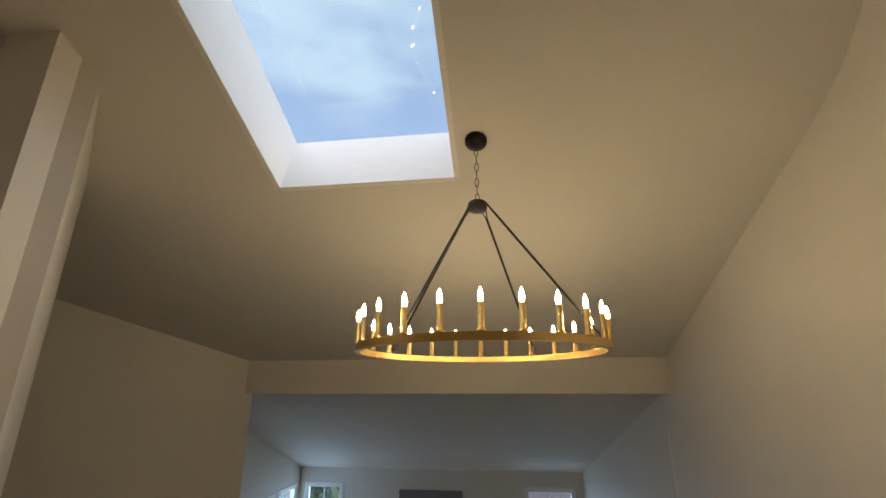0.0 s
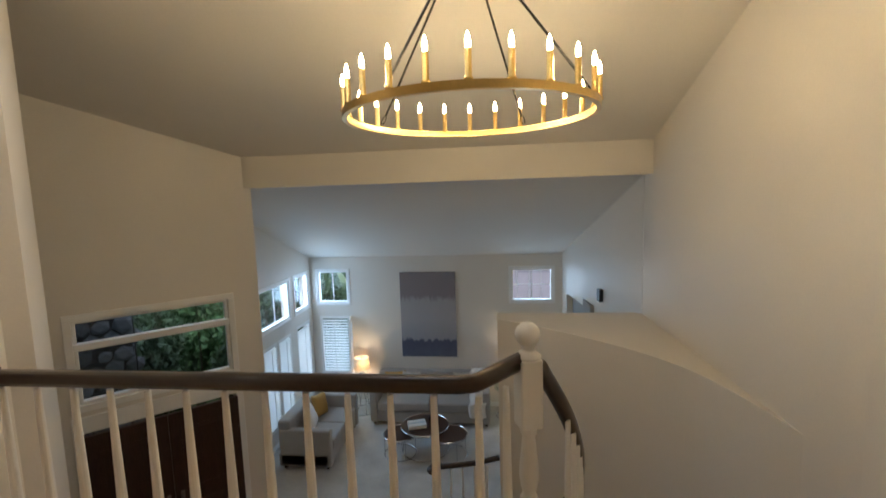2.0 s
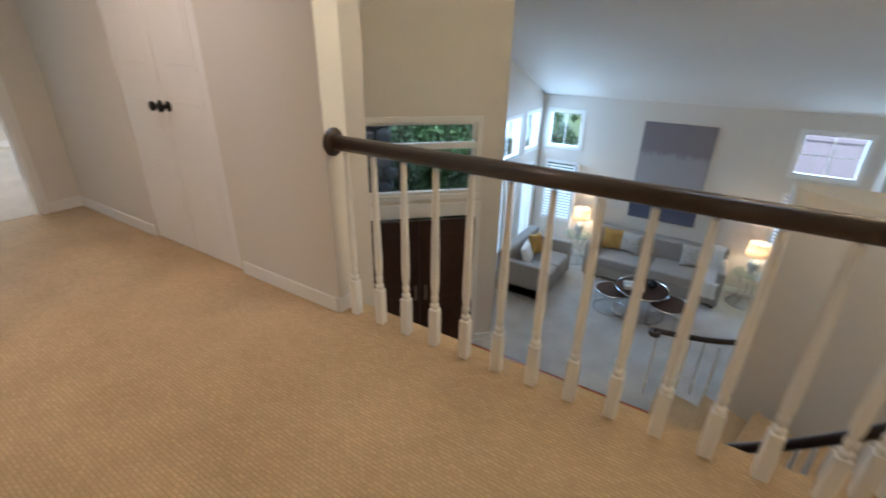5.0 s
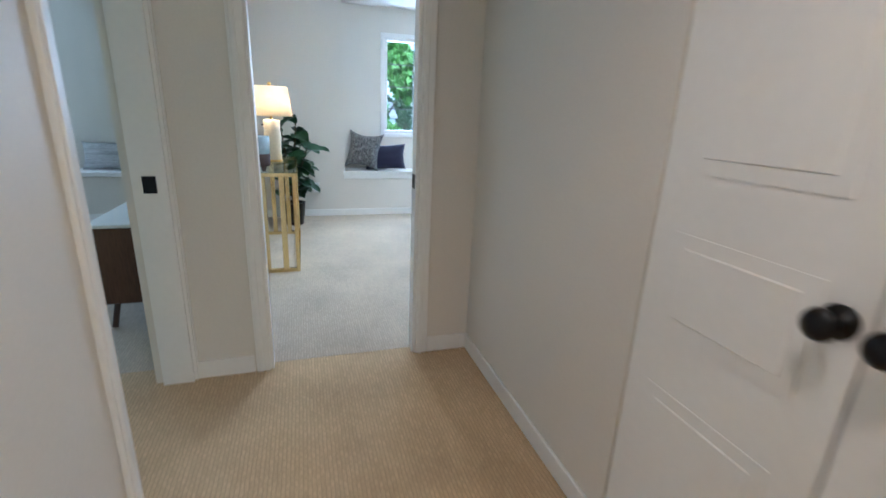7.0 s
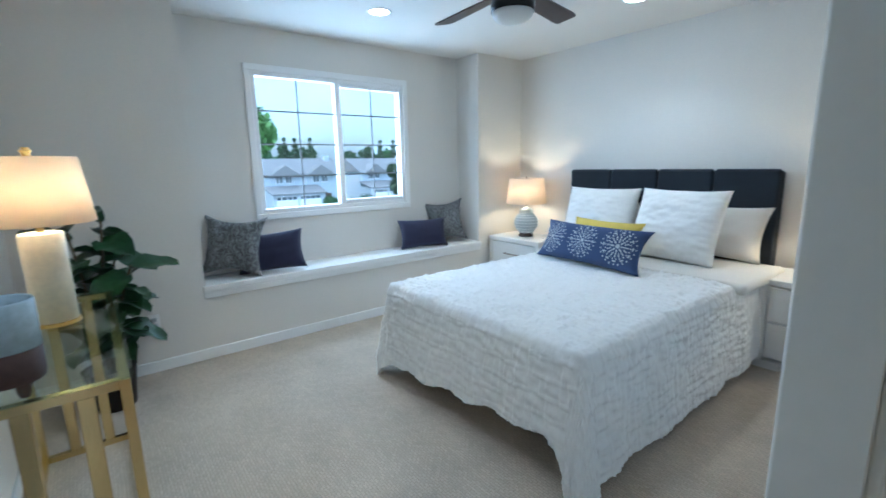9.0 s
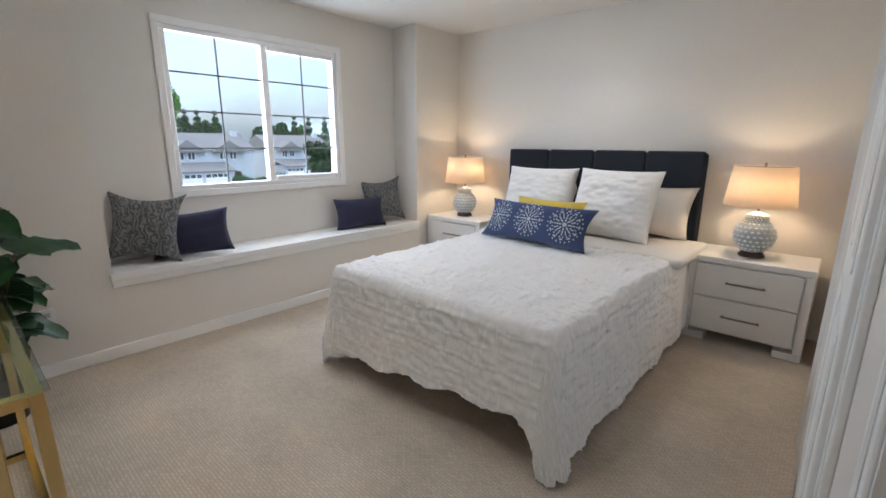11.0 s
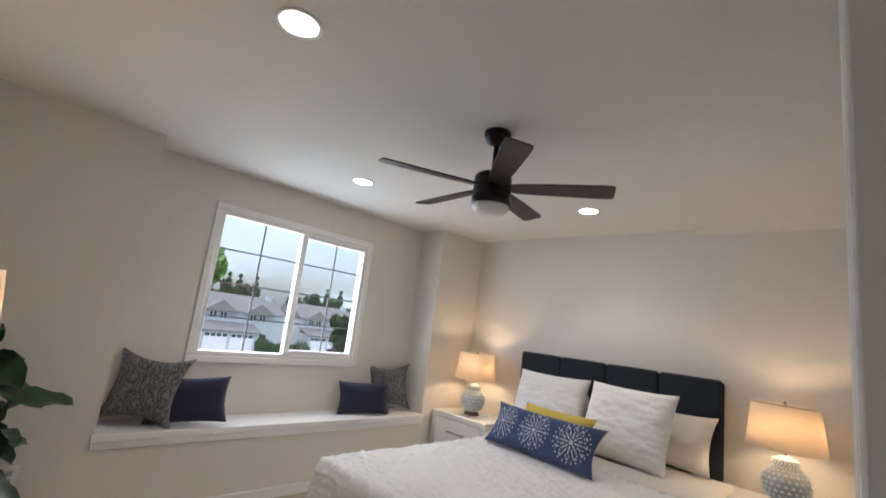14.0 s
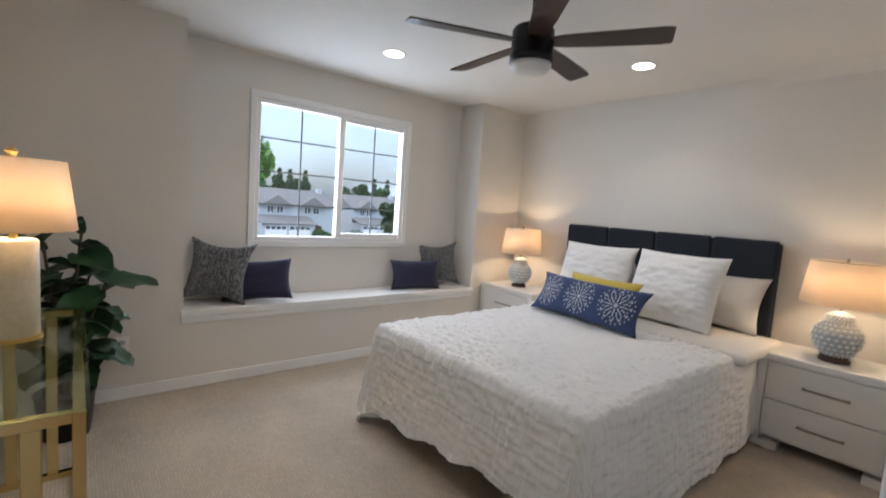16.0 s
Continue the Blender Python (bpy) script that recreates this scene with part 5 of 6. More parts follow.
def bedside_lamp(m, label):
    ob = thing("table_lamp", m, label, "lamp", "pair of bedside lamps")
    part("base", lathe([(0.075, 0), (0.078, 0.012), (0.066, 0.02), (0.068, 0.032), (0.055, 0.04)], 28), DARKWOOD, ob, "dark turned wooden base", True)
    prof = [(0.062, 0.04), (0.085, 0.06), (0.112, 0.10), (0.122, 0.145), (0.112, 0.19), (0.085, 0.225), (0.062, 0.245), (0.066, 0.265), (0.058, 0.285), (0.03, 0.30), (0.01, 0.305)]
    body = part("body", lathe(prof, 32), CERGREY, ob, "white ceramic body with pierced scale pattern", True)
    own = bmesh.new()
    sm = [Vector((r, 0, z)) for r, z in prof[:9]]
    line = spline(sm, 3)
    for j, p in enumerate(line[1:-1:1]):
        if j % 2:
            continue
        n = 22
        for k in range(n):
            a = 2 * math.pi * (k + 0.5 * ((j // 2) % 2)) / n
            c = Vector((p.x * math.cos(a), p.x * math.sin(a), p.z))
            o = Vector((math.cos(a), math.sin(a), 0))
            t = Vector((-o.y, o.x, 0))
            s = p.x * 2.5 / n
            q = [c + o * 0.002 - t * s, c + o * 0.001 + Vector((0, 0, -0.010)), c + o * 0.002 + t * s, c + o * 0.001 + Vector((0, 0, 0.010))]
            tip = own.verts.new(c + o * 0.009)
            vs_ = [own.verts.new(x) for x in q]
            for i in range(4):
                own.faces.new((vs_[i], vs_[(i + 1) % 4], tip))
    bmesh.ops.recalc_face_normals(own, faces=own.faces)
    tagged(part("scale_relief", own, CERAMIC, body), kind="stuff")
    part("stem", lathe([(0.008, 0.30), (0.008, 0.60)], 10), PEWTER, ob)
    s = part("shade", shade_bm(0.205, 0.175, 0.255), SHADE, ob, "glowing cream linen drum shade", True)
    s.location = (0, 0, 0.345)
    part("finial", lathe([(0.006, 0.60), (0.010, 0.612), (0.002, 0.625)], 10), PEWTER, ob)
    part("spider", box(-0.175, 0.175, -0.003, 0.003, 0.592, 0.598), PEWTER, ob)
    loc = m.translation
    lamp_light("lamp_bulb", (loc.x, loc.y, loc.z + 0.47), 3.0)


bedside_lamp(MB @ pose(-5.52, 4.50, 0.60), "lit white ceramic lamp with cream drum shade")
bedside_lamp(MB @ pose(-8.04, 4.52, 0.60), "lit white ceramic lamp with cream drum shade")

# cushions on the window seat
cushion("seat_cushion", MB @ pose(-8.53, 1.73, 0.545, -14, 5, 58), 0.48, 0.48, 0.19, GREYFUR, "grey textured square cushion on the window seat", seed=11, wrinkle=0.03, n=26, pinch=0.26)
cushion("lumbar_cushion", MB @ pose(-8.47, 2.03, 0.555, -20, -5, 66), 0.52, 0.32, 0.14, NAVY, "dark navy lumbar cushion on the window seat", "cushion", "navy cushions", 12)
cushion("lumbar_cushion", MB @ pose(-8.50, 3.54, 0.545, -14, 0, 78), 0.52, 0.29, 0.14, NAVY, "dark navy lumbar cushion on the window seat", "cushion", "navy cushions", 13)
cushion("seat_cushion", MB @ pose(-8.58, 3.90, 0.545, -12, -4, 70), 0.46, 0.46, 0.16, GREYFUR, "grey textured square cushion on the window seat", seed=14, wrinkle=0.03, n=26, pinch=0.26)


# gold console table with its lamp, vase and the plant
def console():
    ob = thing("console_table", MB @ pose(-7.00, 0.80, 0), "pale gold metal console table with glass top", "table")
    w, d, h, t = 1.20, 0.37, 0.785, 0.028
    for x in (-w / 2, w / 2 - t):
        for y in (-d / 2, d / 2 - t):
            part("leg", box(x, x + t, y, y + t, 0, h, 0.002), GOLD, ob)
        part("slat", box(x, x + t, -0.075, -0.035, t, h - t, 0.002), GOLD, ob)
        part("slat", box(x, x + t, 0.06, 0.10, t, h - t, 0.002), GOLD, ob)
        for z in (0, h - t):
            part("end_rail", box(x + 0.001, x + t - 0.001, -d / 2 + t, d / 2 - t, z, z + t), GOLD, ob)
    for y in (-d / 2, d / 2 - t):
        for z in (0, h - t):
            part("long_rail", box(-w / 2 + t, w / 2 - t, y + 0.001, y + t - 0.001, z, z + t), GOLD, ob)
    part("glass_top", box(-w / 2 - 0.01, w / 2 + 0.01, -d / 2 - 0.01, d / 2 + 0.01, h + 0.001, h + 0.011, 0.002), TABLEGLASS, ob, "clear glass top")


console()
al = thing("alabaster_lamp", MB @ pose(-7.12, 0.80, 0.797), "lit lamp with a pale cylinder base and drum shade", "lamp")
part("foot", lathe([(0.075, 0), (0.075, 0.012), (0.068, 0.014)], 28), BRASS, al)
part("column", lathe([(0.068, 0.014), (0.068, 0.345), (0.06, 0.352)], 32), ALABASTER, al, "pale alabaster column", True)
part("neck", lathe([(0.012, 0.35), (0.012, 0.66)], 12), BRASS, al)
s = part("shade", shade_bm(0.175, 0.145, 0.24), SHADE, al, "glowing white drum shade", True)
s.location = (0, 0, 0.385)
part("finial", lathe([(0.006, 0.63), (0.018, 0.645), (0.018, 0.65), (0.003, 0.658)], 12), BRASS, al)
part("spider", box(-0.145, 0.145, -0.003, 0.003, 0.617, 0.622), BRASS, al)
lamp_light("lamp_bulb", (-7.12 + B.x, 0.80 + B.y, 0.797 + 0.50), 3.0)
vz = thing("footed_vase", MB @ pose(-6.46, 0.74, 0.797) @ Matrix.Scale(1.10, 4), "pale blue and brown glazed vase on small feet", "vase")
part("lower_body", lathe([(0.045, 0.03), (0.062, 0.035), (0.066, 0.05), (0.066, 0.115)], 28), mat("brown_clay", (0.07, 0.04, 0.035), 0.7, var=0.2, bump=0.1), vz, "unglazed brown lower half", True)
part("upper_body", lathe([(0.0665, 0.115), (0.067, 0.225), (0.064, 0.23), (0.058, 0.228), (0.057, 0.14), (0.01, 0.135)], 28), mat("pale_blue_glaze", (0.42, 0.52, 0.60), 0.25, var=0.15, scale=12, bump=0.05), vz, "pale blue glaze", True)
for a in (30, 150, 270):
    part("foot", lathe([(0.010, 0), (0.014, 0.015), (0.016, 0.036)], 10, None, (0.042 * math.cos(radians(a)), 0.042 * math.sin(radians(a)), 0)), DARKWOOD, vz)


def leaf_mesh():
    own = bmesh.new()
    n = 7
    rows = []
    for j in range(n + 1):
        t = j / n
        w = 0.105 * math.sin(math.pi * min(1, 0.08 + 0.86 * t ** 0.75)) * (0.75 + 0.45 * t)
        row = []
        for k in range(5):
            s = (k - 2) / 2
            row.append(own.verts.new((w * s, t * 0.27, 0.03 * abs(s) - 0.10 * t * t + 0.012 * math.sin(j * 1.7) * s)))
        rows.append(row)
    for a, b in zip(rows, rows[1:]):
        for k in range(4):
            own.faces.new((a[k], a[k + 1], b[k + 1], b[k]))
    me = bpy.data.meshes.new("leaf")
    own.to_mesh(me)
    own.free()
    me.materials.append(LEAF)
    for p in me.polygons:
        p.use_smooth = True
    return me


def fiddle_fig():
    rng = random.Random(6)
    ob = thing("fiddle_leaf_fig", MB @ pose(-8.03, 0.92, 0), "dark green fiddle-leaf fig in a black pot", "plant")
    part("pot", lathe([(0.10, 0), (0.105, 0.005), (0.13, 0.24), (0.135, 0.245), (0.125, 0.245), (0.12, 0.22), (0.01, 0.215)], 28), BLACK, ob, "matte black round pot", True)
    part("soil", lathe([(0.118, 0.205), (0.10, 0.222), (0.01, 0.226)], 18), SOIL, ob)
    lm = leaf_mesh()
    for st, (dx, dy, ht) in enumerate(((0.05, 0.05, 1.12), (-0.04, 0.09, 0.98), (0.06, -0.06, 1.08), (0.09, 0.12, 0.85))):
        pts = [Vector((0.02 * st - 0.03, 0.02 * (st % 2), 0.2)), Vector((dx * 0.6, dy * 0.6, 0.2 + (ht - 0.2) * 0.5)), Vector((dx * 1.6, dy * 1.4, ht))]
        curve_ = spline(pts, 8)
        part("stem", sweep(curve_, 0.014, 0.014, None, 6), STEM, ob)
        for k in range(13):
            t = 0.22 + 0.78 * k / 12
            p = curve_[min(int(t * (len(curve_) - 1)), len(curve_) - 1)]
            a = k * 137.5 + st * 50
            o = new("leaf", lm)
            o.parent = ob
            sc = rng.uniform(0.62, 1.0)
            o.matrix_local = Matrix.Translation(p) @ Matrix.Rotation(radians(a), 4, "Z") @ Matrix.Rotation(radians(rng.uniform(-15, 50)), 4, "X") @ Matrix.Rotation(radians(rng.uniform(-25, 25)), 4, "Y") @ Matrix.Scale(sc, 4)
    return ob


fiddle_fig()
ol = thing("wall_outlet", MB @ pose(-8.385, 1.186, 0.35, 0, 0, 90), "white duplex wall outlet", "outlet")
part("plate", box(-0.036, 0.036, -0.012, 0.0, -0.058, 0.058, 0.003), TRIM, ol)
for z in (-0.022, 0.022):
    part("socket", box(-0.016, 0.016, -0.0145, -0.011, z - 0.014, z + 0.014, 0.002), CERGREY, ol)


def tile_art(m, label):
    """White canvas with a dark medallion print."""
    ob = thing("canvas_art", m, label, "painting", "medallion canvases")
    s = 0.60
    part("canvas", box(-s / 2, s / 2, -0.045, 0, 0, s, 0.003), CANVAS, ob)
    own, own2 = bmesh.new(), bmesh.new()

    def petal(b_, px, pz, ra, rb, rot, n=12, lift=0.0):
        vs_ = []
        for k in range(n):
            a = 2 * math.pi * k / n
            x, z = ra * math.cos(a), rb * math.sin(a) * (1 + 0.35 * math.cos(a))
            vs_.append(b_.verts.new((px + x * math.cos(rot) - z * math.sin(rot), -0.0475 - lift, s / 2 + pz + x * math.sin(rot) + z * math.cos(rot))))
        b_.faces.new(vs_[::-1])
    def rosette(b_, r_, lobes, depth, lift):
        n = lobes * 8
        b_.faces.new([b_.verts.new((r_ * (1 + depth * math.cos(lobes * t)) * math.cos(t), -0.0475 - lift, s / 2 + r_ * (1 + depth * math.cos(lobes * t)) * math.sin(t)))
                      for t in [2 * math.pi * k / n for k in range(n)]])

    def ring(b_, n, rr, ra, rb, turn=0.0, y=0.0):
        for k in range(n):
            a = 2 * math.pi * (k + turn) / n
            petal(b_, rr * math.cos(a), rr * math.sin(a), ra, rb, a, 12, y)
    pale = bmesh.new()
    rosette(own, 0.262, 8, 0.07, 0.0)
    ring(pale, 8, 0.205, 0.046, 0.026, 0.0, 0.0015)
    ring(pale, 8, 0.218, 0.030, 0.012, 0.5, 0.0015)
    ring(pale, 8, 0.125, 0.044, 0.034, 0.5, 0.0015)
    ring(pale, 8, 0.062, 0.034, 0.020, 0.0, 0.0015)
    ring(own, 8, 0.128, 0.026, 0.016, 0.5, 0.003)
    ring(own2, 8, 0.165, 0.020, 0.013, 0.0, 0.003)
    ring(own2, 8, 0.064, 0.014, 0.008, 0.0, 0.003)
    petal(own2, 0, 0, 0.022, 0.022, 0, 12, 0.003)
    for x in (-1, 1):
        for z in (-1, 1):
            for turn in (45, 135):
                petal(own, x * 0.252, z * 0.252, 0.034, 0.014, radians(turn), 12, 0.001 + 0.0005 * (turn > 90))
    for b_ in (own, own2, pale):
        for f in b_.faces:
            f.normal_update()
            if f.normal.y > 0:
                f.normal_flip()
    tagged(part("print", own, INK, ob, "dark navy medallion print"), kind="stuff")
    tagged(part("pale_petals", pale, CANVAS, ob, "white petals in the print"), kind="stuff")
    tagged(part("accent_print", own2, RUST, ob, "rust petals"), kind="stuff")


# the left wall faces +y
tile_art(MB @ pose(-6.71, 0.55, 0.97, 0, 0, 180), "white canvas with dark medallion print on the wall")
tile_art(MB @ pose(-6.71, 0.55, 1.60, 0, 0, 180), "white canvas with dark medallion print on the wall")

# ---- second bedroom, seen through its open doorway ----
wall("wall_bed2_window", bp_(-8.72, 0.45), bp_(-8.72, -3.6), 0, 2.46, -0.14, [(2.06, 3.45, 0.99, 2.115)])
wall("wall_bed2_north", (-8.8, 0.30), (-5.33, 0.30), 0, 2.46, -0.04)
wall("wall_bed2_south", (-9.1, -3.5), (-2.7, -3.5), 0, 2.46, -0.1)
wall("wall_bed2_east", (-2.74, -3.5), (-2.74, 0.30), 0, 2.46, 0.1)
setting(part("ceiling_bed2", box(-9.3, -2.7, -3.6, 0.29, 2.44, 2.54), CEIL), "white painted ceiling of the second bedroom", "ceiling")
setting(part("window_seat_second", box(-9.1, -8.74, -3.45, 0.28, 0.48, 0.53, 0.006), TRIM), "white painted window seat board", "window seat")
wall("wall_seat_second", (-8.78, 0.29), (-8.78, -3.45), 0, 0.48, -0.08)
strip("baseboard_second", (-8.78, 0.29), (-8.78, -3.45), 0, 0.08, 0.014)
window("window_second", MB @ facing(-8.72, -3.0, 0.99, 90), 1.39, 1.125, 2, 4, "white sliding window with grilles in the second bedroom", True, 0.05, 0.12)
window_light("sky_through_window", MB @ facing(-8.80, -2.3, 1.55, -90) @ pose(0, 0, 0, 90, 0, 0), 1.35, 1.05, 13, (0.80, 0.90, 1.0))
casing("casing_second_door", pose(-4.54, 0.42, 0, 0, 0, 180), 0.78, 2.03)
for x0, x1, z0, z1 in ((-5.322, -5.306, 0, 2.03), (-4.554, -4.538, 0, 2.03), (-5.306, -4.554, 2.014, 2.03)):
    j2 = setting(part("door_jamb", box(x0, x1, 0.296, 0.424, z0, z1), TRIM), "white painted door jamb", "trim")
    if x0 == -5.322:
        part("strike_plate", box(-5.307, -5.302, 0.335, 0.385, 0.90, 0.97, 0.001), BLACK, j2, "black strike plate")
dr = thing("dresser", pose(-6.35, 0.05, 0), "walnut mid-century dresser on splayed dark legs", "dresser")
part("body", box(-0.40, 0.40, -0.21, 0.21, 0.16, 0.60, 0.008), WALNUT, dr)
part("top", box(-0.405, 0.405, -0.215, 0.215, 0.60, 0.62, 0.004), WHITELAC, dr, "pale glossy top")
for x in (-0.3, 0.3):
    for y in (-0.15, 0.15):
        part("leg", sweep([(x, y, 0.16), (x * 1.15, y * 1.15, 0.0)], 0.035, 0.03), DARKWOOD, dr)
for i in range(2):
    part("drawer", box(-0.39 + 0.39 * i, -0.005 + 0.39 * i, -0.222, -0.205, 0.18, 0.585, 0.004), WALNUT, dr)
ot = thing("ottoman", pose(-7.55, -1.55, 0), "dark green leather ottoman on low legs", "ottoman")
part("base", box(-0.38, 0.38, -0.38, 0.38, 0.08, 0.34, 0.02, 2), GREYLEATHER, ot)
part("cushion", box(-0.40, 0.40, -0.40, 0.40, 0.34, 0.46, 0.04, 3), GREYLEATHER, ot)
for x in (-0.32, 0.32):
    for y in (-0.32, 0.32):
        part("foot", box(x - 0.03, x + 0.03, y - 0.03, y + 0.03, 0, 0.085, 0.004), DARKWOOD, ot)
STRIPE = mat("grey_white_stripe", (0.45, 0.45, 0.46), 0.9, var=0.5, scale=3, fine=20, bump=0.3, stretch=(1, 1, 14))
cushion("striped_cushion", pose(-8.92, -1.05, 0.53, -15, 0, 90), 0.46, 0.30, 0.14, STRIPE, "grey striped cushion on the window seat", seed=21)
cushion("striped_cushion", pose(-8.92, -1.75, 0.53, -15, 0, 90), 0.42, 0.34, 0.14, GREYFUR, "grey textured cushion on the window seat", seed=22)

# ---- outdoors ----
GZ = -2.85
FZ = -5.0


def land(x):
    """Height of the ground: level by the house, falling to the street in front."""
    q = min(max((-14.0 - x) / 38.0, 0.0), 1.0)
    return GZ + (FZ - GZ) * q * q * (3 - 2 * q)


def sheet(name, x0, x1, y0, y1, lift, thick, material, label, category):
    own = bmesh.new()
    xs_ = [x0] + [x for x in range(-56, -11, 2) if x0 < x < x1] + [x1]
    rows_ = [[own.verts.new((x, y, land(x) + z)) for y, z in ((y0, lift), (y1, lift), (y1, lift - thick), (y0, lift - thick))] for x in xs_]
    for p_, q_ in zip(rows_, rows_[1:]):
        for k in range(4):
            own.faces.new((p_[k], q_[k], q_[(k + 1) % 4], p_[(k + 1) % 4]))
    own.faces.new(rows_[0])
    own.faces.new(rows_[-1])
    bmesh.ops.recalc_face_normals(own, faces=own.faces)
    return setting(part(name, own, material), label, category)


sheet("ground", -420, 400, -400, 400, 0.0, 0.5, GRASS, "lawn and planted ground round the house", "ground")
sheet("road", -60, -50, -200, 200, 0.02, 0.1, ASPHALT, "pale asphalt street", "road")
sheet("pavement", -63.0, -60, -200, 200, 0.13, 0.2, CONCRETE, "pale concrete pavement across the street", "pavement")


def leaf_cloud(name, blobs, count, size, material, parent, seed):
    """Many small leaf clumps filling uneven lumps: (x, y, z, r)."""
    rng = random.Random(seed)
    verts, faces = [], []
    for x, y, z, r in blobs:
        for _ in range(int(count)):
            d = Vector((rng.gauss(0, 1), rng.gauss(0, 1), rng.gauss(0, 0.8))).normalized() * r * rng.uniform(0.45, 1.05) ** 0.6
            c = Vector((x, y, z)) + d
            q = Euler((rng.uniform(0, 6.3), rng.uniform(0, 6.3), rng.uniform(0, 6.3))).to_matrix()
            s = size * rng.uniform(0.6, 1.4)
            k = len(verts)
            for a, b in ((-0.5, 0), (0, -0.28), (0.5, 0), (0, 0.28)):
                verts.append(c + q @ Vector((a * s, b * s, 0.1 * s * abs(a))))
            faces.append((k, k + 1, k + 2, k + 3))
    me = bpy.data.meshes.new(name)
    me.from_pydata(verts, [], faces)
    me.materials.append(material)
    ob = new(name, me)
    ob.parent = parent
    return ob


def tree(x, y, h, spread, material, seed, label, size=0.35, count=420, low=0.35):
    rng = random.Random(seed)
    ob = thing("tree", pose(x, y, land(x)), label, "tree", "garden and street trees")
    own = bmesh.new()
    trunk = [(0, 0, 0), (0.1 * spread * rng.uniform(-1, 1), 0.1 * spread * rng.uniform(-1, 1), h * 0.3), (0, 0, h * 0.75)]
    lathe([(0.05 * h * 0.6, 0), (0.035 * h * 0.6, h * 0.1), (0.025 * h * 0.6, h * 0.4), (0.006 * h, h * 0.8)], 8, own)
    for k in range(6):
        a = k * 2.4
        z = h * (low + 0.08 * k)
        sweep([(0, 0, z), (0.35 * spread * math.cos(a), 0.35 * spread * math.sin(a), z + 0.12 * h), (0.7 * spread * math.cos(a), 0.7 * spread * math.sin(a), z + 0.2 * h)], 0.03 * spread, 0.03 * spread, own, 5)
    part("trunk", own, BARK, ob)
    blobs = []
    for _ in range(13):
        t = rng.uniform(low, 0.95)
        rr = spread * (1.05 - 0.75 * abs(t - 0.6) / 0.6)
        a = rng.uniform(0, 6.3)
        q = rr * rng.uniform(0.1, 0.72)
        blobs.append((q * math.cos(a), q * math.sin(a), h * t, rr * rng.uniform(0.30, 0.5)))
    leaf_cloud("crown", blobs, count, size, material, ob, seed)
    return ob


def bush(x, y, z, w, h, material, seed, label, size=0.12, count=420):
    rng = random.Random(seed)
    ob = thing("bush", pose(x, y, z), label, "bush", "garden bushes")
    own = bmesh.new()
    for k in range(6):
        a = k * 1.05
        sweep([(0, 0, 0), (0.25 * w * math.cos(a), 0.25 * w * math.sin(a), h * 0.8)], 0.03, 0.03, own, 5)
    part("stems", own, BARK, ob)
    leaf_cloud("leaves", [(rng.uniform(-.35, .35) * w, rng.uniform(-.35, .35) * w, h * rng.uniform(0.25, 0.75), min(w, h) * rng.uniform(.28, .42)) for _ in range(7)], count, size, material, ob, seed)
    return ob


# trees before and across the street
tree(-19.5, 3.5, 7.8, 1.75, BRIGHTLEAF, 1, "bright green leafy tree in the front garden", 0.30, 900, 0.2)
tree(-38.0, 21.9, 6.9, 1.7, FOLIAGE2, 2, "dark rounded tree by the street", 0.30, 500, 0.15)
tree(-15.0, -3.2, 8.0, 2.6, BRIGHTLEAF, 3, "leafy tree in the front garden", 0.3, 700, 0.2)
for i in range(22):
    rg = random.Random(50 + i)
    tree(-104 - rg.uniform(0, 22), -25 + 6.2 * i, rg.uniform(9.0, 12.0), rg.uniform(3.6, 5.2), FOLIAGE2 if i % 3 else FOLIAGE, 100 + i, "far leafy tree behind the houses", 0.9, 150, 0.2)
for i, (x, y) in enumerate(((-98, 33), (-99, 35.5), (-97, 38), (-101, 57), (-100, 60), (-98, 63), (-99, 22))):
    ob = thing("conifer", pose(x, y, FZ), "tall dark pointed conifer behind the houses", "tree", "far conifers")
    part("trunk", lathe([(0.25, 0), (0.05, 12)], 7), BARK, ob)
    leaf_cloud("crown", [(0, 0, 3 + k * 1.25, 2.0 - k * 0.24) for k in range(8)], 150, 0.5, FOLIAGE2, ob, 300 + i)
bush(-57.0, 26.2, land(-57), 5.2, 2.6, FOLIAGE, 31, "clipped green bush at the kerb", 0.2, 900)
bush(-57.5, 28.9, land(-57.5), 3.0, 2.5, FOLIAGE2, 32, "reddish green bush at the kerb", 0.2, 500)


